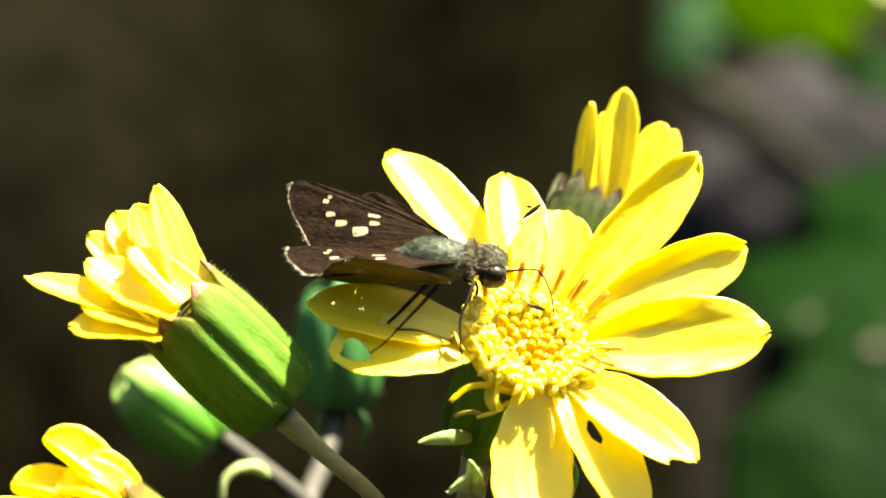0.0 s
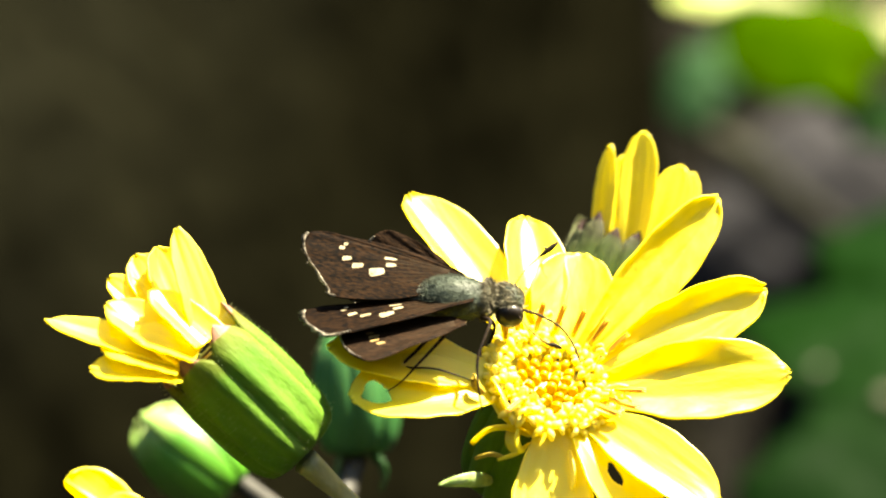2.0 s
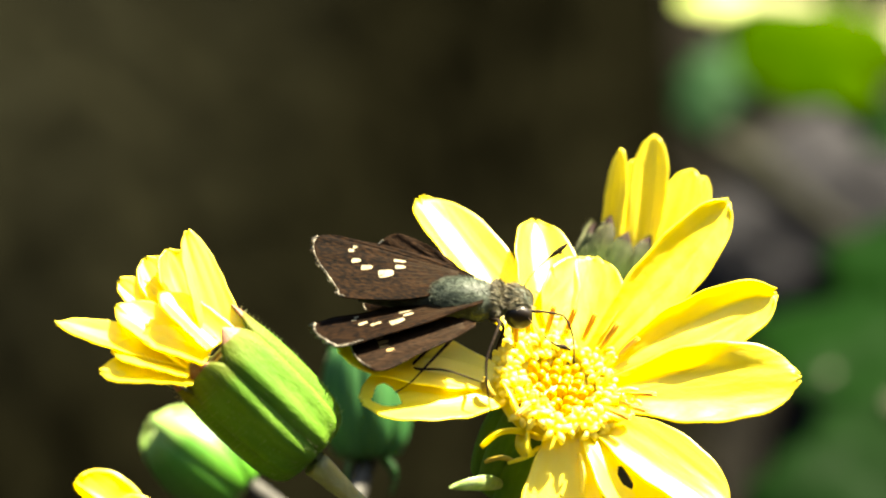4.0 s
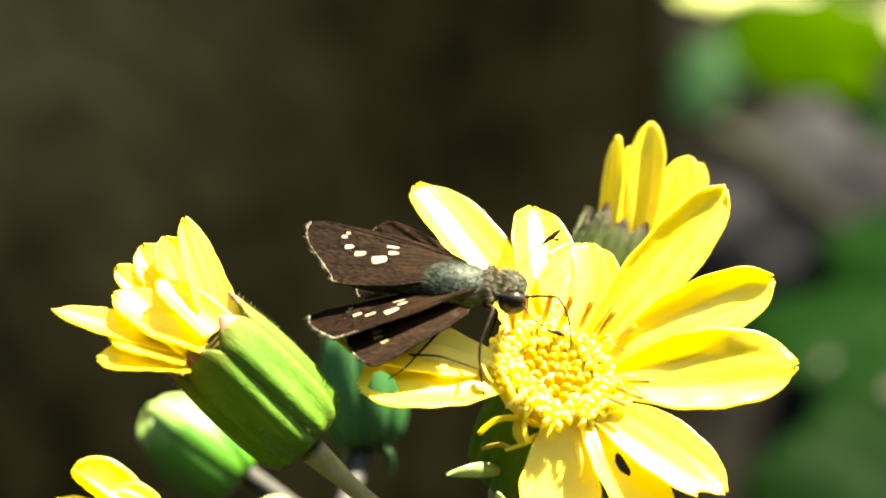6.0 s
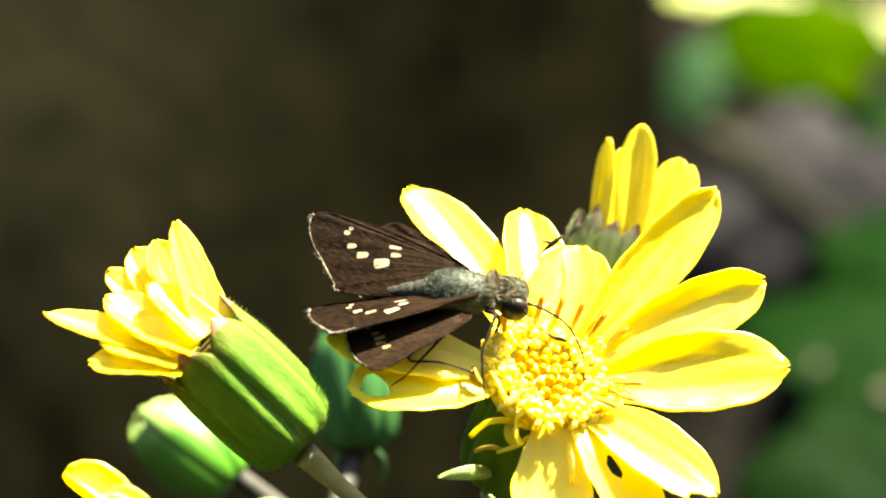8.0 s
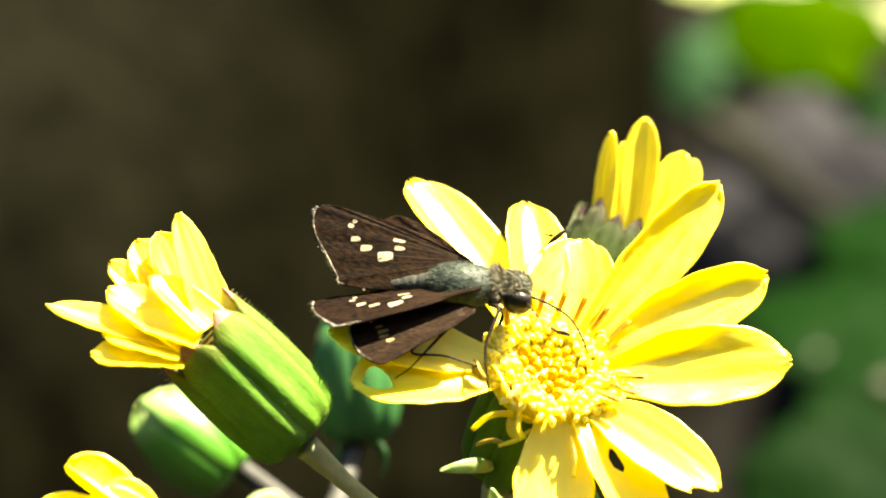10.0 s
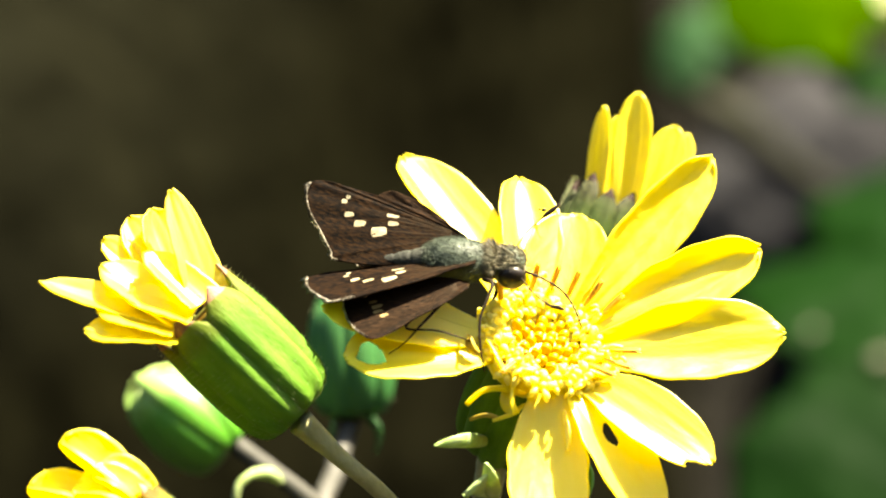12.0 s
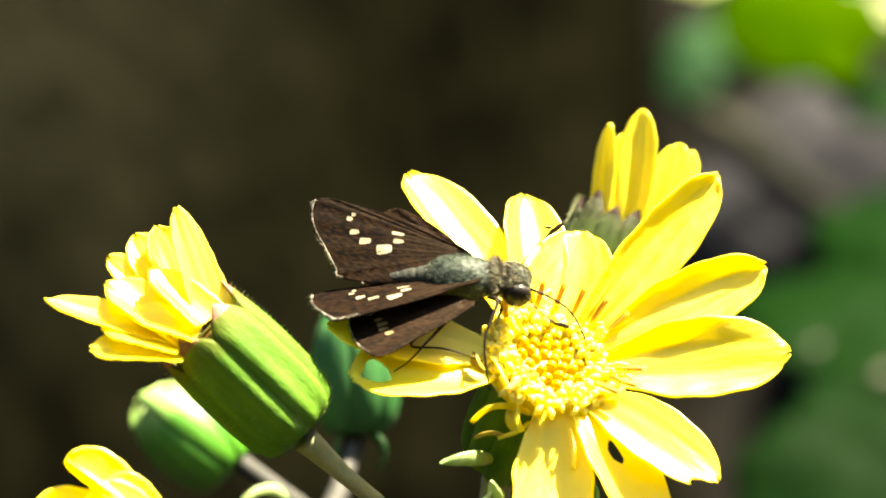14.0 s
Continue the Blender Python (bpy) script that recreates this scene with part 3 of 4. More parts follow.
    add_blade(flower, [(8.8, -3, -13.0), (8.6, -4.6, -14.8), (9.2, -5, -16.0)], 2.6, PETAL, "shred", thick=0.18, cup=0.35)
    add_blade(flower, [(14.0, -4, -16.0), (14.4, -5.4, -18.0), (14.3, -5.6, -20.0)], 1.0, STYLE, "shred", thick=0.18, cup=0.35)
    add_blade(flower, [(6.2, -3, -8.5), (7.4, -4.4, -11.0), (8.6, -4.6, -13.5)], 2.2, PETAL, "shred", thick=0.18, cup=0.35)
    add_blade(flower, [(4.2, -4.2, -8.2), (4.6, -5.0, -9.0), (5.2, -5, -9.8)], 1.6, WITHERED, "shred", thick=0.18, cup=0.35)
    add_blade(flower, [(16.6, -2, -11.6), (18.2, -3, -12.0), (19.4, -3.4, -11.6)], 1.0, STYLE, "shred", thick=0.18, cup=0.35)
    add_blade(flower, [(17.4, -1, -9.6), (18.8, -2, -9.0), (20.0, -2.4, -9.2)], 0.9, STYLE, "shred", thick=0.18, cup=0.35)
    add_cup(flower, [(-15.5, 3.2), (-14, 4.6), (-9, 5.2), (-4, 5.0), (-1.2, 5.2)], count=10, bulge=0.6)
    add_stem(flower, [(7.0, 10.0, -20.0, 2.0), (5.9, 12.5, -25.0, 1.5), (5.6, 14, -32, 1.5), (7, 18, -45, 1.8)])
    add_blade(flower, [(6.2, 4, -19.4), (3.8, -6, -18.9), (0.4, -8, -19.3)], 1.7, BRACTLET, "bractlet", up=(0.2, -0.3, 0.93), thick=0.2, cup=0.15)
    add_blade(flower, [(6.8, 4, -25.0), (5.6, -6, -23.6), (3.6, -9, -24.6)], 3.6, BRACTLET, "bractlet", up=(0.75, 0, 0.65), thick=0.2, cup=0.15)
    add_blade(flower, [(6.6, 2, -25.4), (6.2, -6, -23.6), (5.6, -9, -21.2)], 1.9, BRACTLET, "bractlet", up=(0.9, -0.3, 0.2), thick=0.2, cup=0.15)
    add_blade(flower, [(15.0, 8, -20.0), (17.0, 6, -23.0), (16.0, 4, -27.0)], 1.6, BUD, "bractlet")


open_flower()


# ---- the half-open flowers and buds ----
def half_open(name, label, centre, axis, petals, prof, stem, count=9, group="yellow flower heads", mats=None, bulge=0.48, extra_stem=None, ridge=0.0, turn=0.3):
    m = frame_of(V(*centre), axis)
    head = thing(name, m, label, "flower", group)
    if petals:
        place_petals(head, centre, petals)
    add_cup(head, prof, count=count, bulge=bulge, mats=mats, turn=turn, ridge=ridge)
    add_down(head, prof, 2600 if petals else 200)
    add_stem(head, stem, mat=extra_stem)
    return head


JOINT = (9, 20, -52, 2.4)
CUP = [(-16.0, 1.6), (-15.4, 3.9), (-13.0, 5.1), (-8.0, 5.45), (-3.5, 5.4), (0.6, 5.0)]
half_open("half_open_flower", "half-open yellow flower with a ribbed green cup", (-24.7, -8, -4.8), (-0.71, -0.12, 0.69),
          [((2.0, -1, 0.6), (-1.9, 1, 11.8), (0.3, -0.85, 0.45), 5.3, 3, dict(cup=0.3, claw=1.0, taper=0.42)),
           ((-0.2, 1, 1.0), (-4.0, 3.4, 10.0), (0.08, -0.72, 0.7), 4.9, 4, dict(claw=0.9, cup=0.4)),
           ((-1.2, 2, 1.0), (-6.4, 4.2, 9.1), (0.0, -0.72, 0.7), 5.1, 5, dict(claw=0.9, cup=0.4)),
           ((-1.8, 1, 1.2), (-9.0, 3, 6.8), (-0.1, -0.72, 0.7), 3.7, 4, dict(claw=0.9, cup=0.4)),
           ((-0.4, -2, -1.0), (-9.0, 0.3, 4.2), (0.08, -0.7, 0.72), 6.3, 7, dict(claw=0.9, cup=0.4, taper=0.25)),
           ((-1.6, -2, -0.8), (-15.2, -0.5, 2.5), (0.05, -0.68, 0.74), 4.9, -3, dict(claw=1.0, taper=0.35)),
           ((-0.9, -3.2, -2.3), (-10.5, -2.7, -2.4), (0.05, -0.7, 0.72), 5.8, 4, dict(claw=1.0, cup=0.4, taper=0.3)),
           ((-1.0, -3.2, -1.7), (-9.2, -1.9, -0.2), (0.05, -0.7, 0.72), 5.6, 4, dict(claw=1.0, cup=0.3, taper=0.25)),
           ((0.6, -3.4, -0.8), (-6.4, -2.2, 1.2), (0.05, -0.7, 0.72), 4.4, 5, dict(claw=1.0, cup=0.4, taper=0.2)),
           ((1.6, -2.8, 0.4), (-4.4, -0.6, 5.4), (0.1, -0.72, 0.7), 4.6, 5, dict(claw=1.0, cup=0.4, taper=0.2))],
          CUP, [(-13.4, -6.6, -16.8, 1.45), (-9.3, -4, -20.7, 0.95), (-3.8, 2, -26.1, 0.9), (2, 12, -36, 1.2), JOINT], count=6, bulge=0.34, ridge=0.26, turn=-0.84)
half_open("half_open_flower", "half-open yellow flower, drawn upright, with dusky cup tips", (19.6, 25, 6.4), (0.36, 0.15, 0.92),
          [((-1.9, -2.4, -0.8), (-0.6, -2.6, 9.9), (-0.3, -1, 0.05), 2.5, 3, dict(claw=0.8, taper=0.1)),
           ((0.0, 0, 0.4), (0.8, 0.6, 8.9), (0, -1, 0), 2.2, 3, dict(claw=0.7)),
           ((1.6, -3.2, -1.0), (3.0, -3.0, 11.4), (-0.12, -1, 0), 4.1, 3, dict(claw=0.75, cup=0.2, groove=0.1)),
           ((3.6, -2.8, -1.6), (7.1, -2.0, 7.7), (-0.05, -1, 0), 4.3, 4, dict(claw=0.7, cup=0.2, groove=0.1)),
           ((5.2, -1, -0.6), (8.6, 0.4, 7.0), (0, -1, 0), 3.2, 4, dict(claw=0.6)),
           ((-0.6, 3, 0), (0.2, 3.6, 7.8), (-0.2, -1, 0), 3.6, 3, dict(claw=0.7)),
           ((1.8, 3.6, 0), (3.2, 4.4, 9.4), (0, -1, 0), 3.6, 3, dict(claw=0.7)),
           ((4.0, 3, 0), (6.6, 4, 6.6), (0.2, -1, 0), 4.4, 3, dict(claw=0.7))],
          [(-13, 1.4), (-12, 3.0), (-8, 4.2), (-3, 4.4), (0.8, 4.2)], [(15.4, 23, -5.0, 1.2), (15, 22, -16, 1.0), (14, 21, -30, 1.1), JOINT],
          count=10, mats=(BRACT_DUSK, BRACT_TIP), ridge=0.1)
BUD_CUP = [(-7.2, 1.4), (-6.4, 3.6), (-3.0, 4.95), (1.0, 4.95), (4.8, 3.4), (6.0, 0.9)]
half_open("flower_bud", "closed green flower bud", (-29.2, 60, -18.0), (-0.74, 0.0, 0.64), [], BUD_CUP,
          [(-23.4, 60, -21.0, 1.1), (-14.4, 50, -27.0, 1.0), (-10.5, 38, -30, 1.1), (0, 28, -42, 1.2), JOINT], count=8, group="closed buds",
          mats=(BUD, BUD), bulge=0.18, extra_stem=STEM_REAR)
shaded_bud = half_open("flower_bud", "closed bluish-green flower bud, shade put into its colour", (-9.4, 60, -11.0), (-0.05, 0.0, 1.0), [],
          [(-7.4, 1.4), (-6.6, 3.6), (-3.0, 4.8), (2.0, 4.7), (5.6, 3.6), (7.2, 1.4)],
          [(-9.2, 60, -18.0, 1.2), (-11, 55, -24, 1.3), (-12, 48, -31, 1.3), (0, 30, -44, 1.3), JOINT], count=8, group="closed buds", mats=(BUD_SHADED, BUD_SHADED), bulge=0.4,
          extra_stem=STEM_REAR)
half_open("half_open_flower", "young yellow flower with curled petals just opening", (-31.6, -15, -25.4), (-0.72, -0.15, 0.66),
          [((1.2, 0, 0.4), (-5.8, 0, 6.6), (0.1, -0.5, 0.9), 5.6, 26, dict(cup=0.9, claw=0.8, thick=0.4, curl=1.2)),
           ((-0.4, -1, -0.6), (-8.8, -1, 1.6), (0.1, -0.5, 0.9), 5.0, 26, dict(cup=0.9, claw=0.8, thick=0.4, curl=1.2)),
           ((-1.2, 0, -2.6), (-13.6, 0, -0.8), (0, -0.4, 0.9), 4.4, 16, dict(cup=0.5, claw=0.8, thick=0.4)),
           ((2.4, -3, 0.4), (-4.0, -3.4, 2.6), (0.1, -0.5, 0.9), 6.0, 30, dict(cup=0.7, claw=0.9, thick=0.4)),
           ((2.6, -2, 1.2), (-2.2, -2.4, 4.4), (0.2, -0.6, 0.8), 5.0, 26, dict(cup=0.7, claw=0.9, thick=0.4)),
           ((0.2, -3, -2.0), (-6.0, -4, -0.6), (0, -0.5, 0.9), 6.0, 26, dict(cup=0.7, claw=0.9, thick=0.4))],
          [(-13, 1.4), (-12, 3.4), (-8, 4.4), (-3, 4.2), (0.6, 4.2)], [(-21, -12, -32.6, 1.3), (-14, 0, -40, 1.1), (0, 14, -47, 1.2), JOINT])
add_blade(shaded_bud, [(-10.6, 59, -18.0), (-11.2, 57, -19.6), (-11.4, 57, -21.4)], 1.8, BUD_SHADED, "bractlet", thick=0.2)
add_blade(shaded_bud, [(-7.6, 59, -18.4), (-6.2, 57, -19.0), (-5.8, 57, -20.8), (-6.4, 57, -22.4)], 1.5, BUD_SHADED, "bractlet", thick=0.2)
curled = thing("curled_bract", Matrix.Translation(V(-18.5, 42, -25)), "small curled pale green bract", "bract")
add_blade(curled, [(-16.8, 53, -25.8), (-18.0, 48, -24.6), (-19.8, 44, -24.5), (-21.4, 43, -25.7), (-21.8, 43, -27.6)], 1.6, BRACTLET, "blade", cup=0.35)
stalk = thing("flower_stalk", Matrix.Translation(V(9, 20, -52)), "tall green flower stalk rising from the ground", "stalk")
add_stem(stalk, [(9, 20, -50, 2.4), (10, 24, -120, 2.8), (6, 26, -280, 3.2), (2, 28, -460, 3.6)], n=30)

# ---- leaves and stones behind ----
round_leaf("round_leaf", V(85, 343, 0), (-0.1, -0.49, 0.86), (1, 0, 0), 34, LEAF_SHADED, "large glossy dark green round leaf with dry spots",
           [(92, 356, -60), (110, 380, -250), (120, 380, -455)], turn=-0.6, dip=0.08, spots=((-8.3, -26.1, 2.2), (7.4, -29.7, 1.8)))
round_leaf("round_leaf", V(84, 300, -41.5), (0.05, -0.87, 0.48), (1, 0, 0), 36, LEAF_SHADED, "large glossy green round leaf, deep shade put into its colour",
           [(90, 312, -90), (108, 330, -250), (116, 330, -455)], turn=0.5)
round_leaf("round_leaf", V(51.8, 446, 41.6), (-0.3, -0.8, 0.5), (1, 0, 0), 10, LEAF_BLUE, "small blue-green leaf", [(60, 452, 44), (84, 450, 46), (130, 465, 40), (142, 470, -100), (142, 470, -455)], turn=2.0)
round_leaf("round_leaf", V(69.5, 420, 49), (0.12, -0.62, 0.78), (1, 0, 0.12), 17.5, LEAF_BRIGHT, "bright yellow-green leaf, sunlight put into its colour", [(90, 436, 48), (125, 455, 40), (138, 460, -100), (138, 460, -455)], turn=2.6)
round_leaf("round_leaf", V(49.5, 424, 58.5), (-0.1, -0.5, 0.85), (1, 0, 0), 7, LEAF_SUNLIT, "small pale leaf, full sun put into its colour", [(64, 440, 57), (88, 455, 52), (132, 475, 42), (146, 480, -100), (146, 480, -455)], turn=1.0)
round_leaf("round_leaf", V(86, 428, 36), (0.1, -0.42, 0.9), (1, 0, 0), 14, LEAF_SHADED, "dark green round leaf under a brighter one, shade put into its colour", [(104, 434, 34), (128, 440, 20), (134, 440, -455)], turn=0.4)
weed = thing("weed_stem", Matrix.Translation(V(47, 480, 20)), "pale yellowish-green leaning weed stem", "stem")
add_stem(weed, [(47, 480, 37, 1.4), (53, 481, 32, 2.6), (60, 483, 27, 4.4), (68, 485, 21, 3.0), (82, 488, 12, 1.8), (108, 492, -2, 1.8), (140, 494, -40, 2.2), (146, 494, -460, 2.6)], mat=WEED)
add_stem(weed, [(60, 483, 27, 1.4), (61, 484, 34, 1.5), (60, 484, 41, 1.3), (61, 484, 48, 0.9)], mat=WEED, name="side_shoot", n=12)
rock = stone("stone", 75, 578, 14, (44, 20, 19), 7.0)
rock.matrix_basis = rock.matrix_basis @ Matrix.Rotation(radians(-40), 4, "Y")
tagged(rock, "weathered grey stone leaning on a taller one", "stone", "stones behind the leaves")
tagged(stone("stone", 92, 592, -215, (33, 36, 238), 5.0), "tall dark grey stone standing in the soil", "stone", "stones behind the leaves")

midge = thing("tiny_fly", Matrix.Translation(V(12.0, 6.5, 5.0)), "tiny black fly resting on a petal", "fly")
bm = bmesh.new()
ellipsoid(bm, (0, 0, 0), (0.00032, 0.00022, 0.0002), 10, 8)
part("body", bm, EYE, midge)
bm = bmesh.new()
ellipsoid(bm, (-0.00045, 0, 0.0001), (0.00016, 0.00016, 0.00016), 8, 6)
part("head", bm, EYE, midge)
for k in range(3):
    part("leg", tube(bmesh.new(), [(0.0003 * (k - 1), 0, 0, 0.00004), (0.00045 * (k - 1) + 0.0001, -0.0002, -0.0004, 0.00004), (0.0006 * (k - 1) + 0.0002, 0, -0.0007, 0.00003)], n=4, seg=5), EYE, midge)

# ---- the butterfly ----
BX = Vector((0.996, 0.0, -0.085)).normalized()
BZ = Vector((0.05, -0.60, 0.80))
BZ = (BZ - BX * BZ.dot(BX)).normalized()
BY = BZ.cross(BX)
BODY = Matrix.Translation(V(3.9, -2.5, 0.05)) @ Matrix((BX, BY, BZ)).transposed().to_4x4()
butterfly = thing("butterfly", BODY, "small dark brown skipper butterfly with pale wing spots, feeding", "butterfly")
BINV = BODY.to_3x3().inverted()


def loc(u, d, w):
    """Body space, in metres, of an offset (right, away, up) in mm from the body's centre."""
    return BINV @ Vector((u, d, w)) * 0.001


def swell(s, y, fold, relief=0.10):
    """Height of a wing's surface at the share s of the way from root to rim."""
    return relief * math.sin(fold * math.pi * 9) ** 2 * s + 0.5 * math.sin(s * 2.6) * (0.3 + 0.02 * y)


def outline_wing(edge, spots, dorsal, nr=48, step=150):
    """A wing: a fan of quads from root to rim, raised along its veins, with an upper and a lower face and a rim between."""
    rim = spline(edge, step)
    top, low = [], []
    bm = bmesh.new()
    t = 0.05
    for i in range(nr + 1):
        s = i / nr
        ra, rb = [], []
        for j, q in enumerate(rim):
            x, y = q[0] * s, q[1] * s
            z = swell(s, y, j / step)
            ra.append(bm.verts.new((x, y, z + t)))
            rb.append(bm.verts.new((x, y, z - t)))
        top.append(ra)
        low.append(rb)
    up, dn = (0, 1) if dorsal > 0 else (1, 0)

    def clear(i, j):
        """True where a glassy spot replaces the scales."""
        x, y = rim[j][0] * (i + 0.5) / nr, rim[j][1] * (i + 0.5) / nr
        for sx, sy, a, b, turn in spots:
            c, s = math.cos(turn), math.sin(turn)
            p, q = c * (x - sx) + s * (y - sy), c * (y - sy) - s * (x - sx)
            if abs(p) < a * 0.82 and abs(q) < b * 0.82:
                return True
        return False

    for i in range(nr):
        for j in range(step):
            if i and clear(i, j):
                continue
            if i:
                f = bm.faces.new((top[i][j], top[i + 1][j], top[i + 1][j + 1], top[i][j + 1]))
                g = bm.faces.new((low[i][j], low[i][j + 1], low[i + 1][j + 1], low[i + 1][j]))
            else:
                f = bm.faces.new((top[1][j], top[1][j + 1], top[0][j]))
                g = bm.faces.new((low[1][j + 1], low[1][j], low[0][j]))
            f.material_index, g.material_index = up, dn
    for j in range(step):
        bm.faces.new((top[nr][j], low[nr][j], low[nr][j + 1], top[nr][j + 1])).material_index = 0
    bmesh.ops.delete(bm, geom=[v for v in bm.verts if not v.link_faces], context="VERTS")
    bmesh.ops.scale(bm, vec=(0.001,) * 3, verts=bm.verts)
    return bm


def on_wing(edge, x, y):
    """Height of the wing's surface over (x, y)."""
    rim = spline(edge, 72)
    want = math.atan2(y, x)
    best, fold, reach = 9.0, 0.0, 1.0
    for j, q in enumerate(rim[2:-2]):
        a = abs(math.atan2(q[1], q[0]) - want)
        if a < best:
            best, fold, reach = a, (j + 2) / 72, math.hypot(q[0], q[1])
    return swell(min(1.0, math.hypot(x, y) / reach), y, fold)


def fringe_bm(edge, t0, t1, length, step=280):
    """Short pale hairs along the outer rim."""
    bm = bmesh.new()
    rim = spline(edge, 400)
    rnd = random.Random(5)
    for k in range(step):
        f = t0 + (t1 - t0) * (k + rnd.random()) / step
        i = min(398, max(1, int(f * 400)))
        p, q = rim[i], rim[i + 1]
        tx, ty = q[0] - p[0], q[1] - p[1]
        n = math.hypot(tx, ty) or 1
        tx, ty = tx / n, ty / n
        ox, oy = ty, -tx
        if ox * p[0] + oy * p[1] < 0:
            ox, oy = -ox, -oy
        L = length * (0.6 + 0.7 * rnd.random()) * (0.75 + 0.35 * math.sin(f * 90))
        z = 0.25 + 0.1 * rnd.random()
        b = 0.09
        lean = (rnd.random() - 0.5) * 0.3
        vs = [bm.verts.new(c) for c in ((p[0] - tx * b - ox * 0.15, p[1] - ty * b - oy * 0.15, z), (p[0] + tx * b - ox * 0.15, p[1] + ty * b - oy * 0.15, z),
                                        (p[0] + ox * L + tx * lean, p[1] + oy * L + ty * lean, z + 0.05), (p[0] - ox * 0.1, p[1] - oy * 0.1, z + 0.12))]
        for a, b2, c in ((0, 1, 2), (0, 2, 3), (1, 3, 2)):
            bm.faces.new((vs[a], vs[b2], vs[c]))
    bmesh.ops.scale(bm, vec=(0.001,) * 3, verts=bm.verts)
    return bm


def spot_bm(edge, x, y, a, b, turn):
    """A pale scale patch with an uneven outline that lies on both faces of a wing."""
    bm = bmesh.new()
    n = 20
    c, s = math.cos(turn), math.sin(turn)
    ring = []
    for j in range(n):
        an = 2 * math.pi * j / n
        ca, sa = math.cos(an), math.sin(an)
        k = 1 + 0.18 * noise.noise(Vector((x * 3 + ca, y * 3 + sa, 0.5)))
        px = math.copysign(abs(ca) ** 0.5, ca) * a * k
        py = math.copysign(abs(sa) ** 0.5, sa) * b * k * (1 + 0.35 * ca)
        ring.append((x + c * px - s * py, y + s * px + c * py))
    for off in (0.06, -0.06):
        mid = bm.verts.new((x, y, on_wing(edge, x, y) + off))
        rim = [bm.verts.new((p, q, on_wing(edge, p, q) + off)) for p, q in ring]
        foot = [bm.verts.new((p, q, on_wing(edge, p, q) + off * 0.4)) for p, q in ring]
        for j in range(n):
            k = (j + 1) % n
            bm.faces.new((mid, rim[j], rim[k]) if off > 0 else (mid, rim[k], rim[j]))
            bm.faces.new((rim[j], foot[j], foot[k], rim[k]) if off > 0 else (rim[k], foot[k], foot[j], rim[j]))
    bmesh.ops.scale(bm, vec=(0.001,) * 3, verts=bm.verts)
    return bm


FORE = [(0, 0), (4, -0.8), (9, -0.9), (14, -0.6), (16.6, -0.3), (17.7, 0.3), (17.8, 1.6), (16.7, 3.4), (14.6, 5.2), (12.6, 6.9), (11.5, 7.3), (7.0, 5.0), (3, 2.6), (0, 1.0)]
FORE_NEAR = FORE[:7] + [(17.3, 3.4), (16.2, 5.2), (14.9, 6.9), (13.9, 7.3), (8.0, 5.2), (3, 2.6), (0, 1.0)]
FORE_FAR = FORE[:10] + [(11.8, 7.6), (7.6, 6.6), (3.4, 4.4), (0, 1.8)]
HIND = [(0, 0), (3, -1.0), (7, -1.2), (11, -0.8), (12.6, 0.0), (13.0, 1.2), (12.8, 3.2), (12.0, 5.4), (10.6, 7.2), (8.8, 8.0), (5, 5.2), (1.5, 2.4), (0, 0.8)]
FORE_SPOTS = ((13.4, 0.5, 0.26, 0.20, 0.3), (13.6, 1.1, 0.36, 0.24, 0.2), (12.5, 2.3, 0.58, 0.28, 0.35), (11.0, 2.8, 0.70, 0.40, 0.45), (8.7, 2.9, 0.95, 0.58, 0.5),
              (8.2, 0.75, 0.75, 0.19, 0.2), (7.8, 1.55, 0.66, 0.27, 0.3))
HIND_SPOTS = ((8.4, 4.6, 0.42, 0.22, 0.3), (9.1, 3.9, 0.46, 0.24, 0.3), (9.3, 3.1, 0.55, 0.24, 0.3), (9.8, 2.4, 0.42, 0.22, 0.3))


def veins_bm(edge, shares, r=0.055):
    """Thin ribs that fan out from the wing's root to its rim, on both faces."""
    bm = bmesh.new()
    rim = spline(edge, 72)
    for f in shares:
        q = rim[int(f * 72)]
        pts = []
        for k in range(9):
            t = 0.1 + 0.89 * k / 8
            bow = 0.35 * math.sin(math.pi * t) * (0.5 - f)
            x, y = q[0] * t, q[1] * t - bow
            pts.append((x, y, on_wing(edge, x, y), r * (1.5 - 0.8 * t)))
        tube(bm, pts, n=12, seg=5)
    bmesh.ops.scale(bm, vec=(0.001,) * 3, verts=bm.verts)
    return bm


def wing(name, label, apex, inner, root, edge, spots, spot_mat, dorsal, fr, fringe_len, under=WING, top=WING):
    e1 = BINV @ Vector(apex).normalized()
    e2 = BINV @ Vector(inner)
    e2 = (e2 - e1 * e2.dot(e1)).normalized()
    rest = Matrix((e1, e2, e1.cross(e2))).transposed().to_4x4()
    place = loc(*root)
    ob = part(name, outline_wing(edge, () if edge is HIND else spots, dorsal), (top, under), butterfly, label, Matrix.Translation(place) @ rest)
    part("fringe", fringe_bm(edge, fr[0], fr[1], fringe_len), FRINGE, ob, "pale hairy fringe")
    tagged(part("vein_net", veins_bm(edge, (0.38, 0.42, 0.46, 0.50, 0.55, 0.60, 0.65, 0.70, 0.75)), VEIN, ob, "fine dark veins"), kind="stuff")
    for s in spots:
        part("wing_spot", spot_bm(edge, *s), spot_mat, ob, "cream scale patch", smooth=False)
    return ob, place, rest


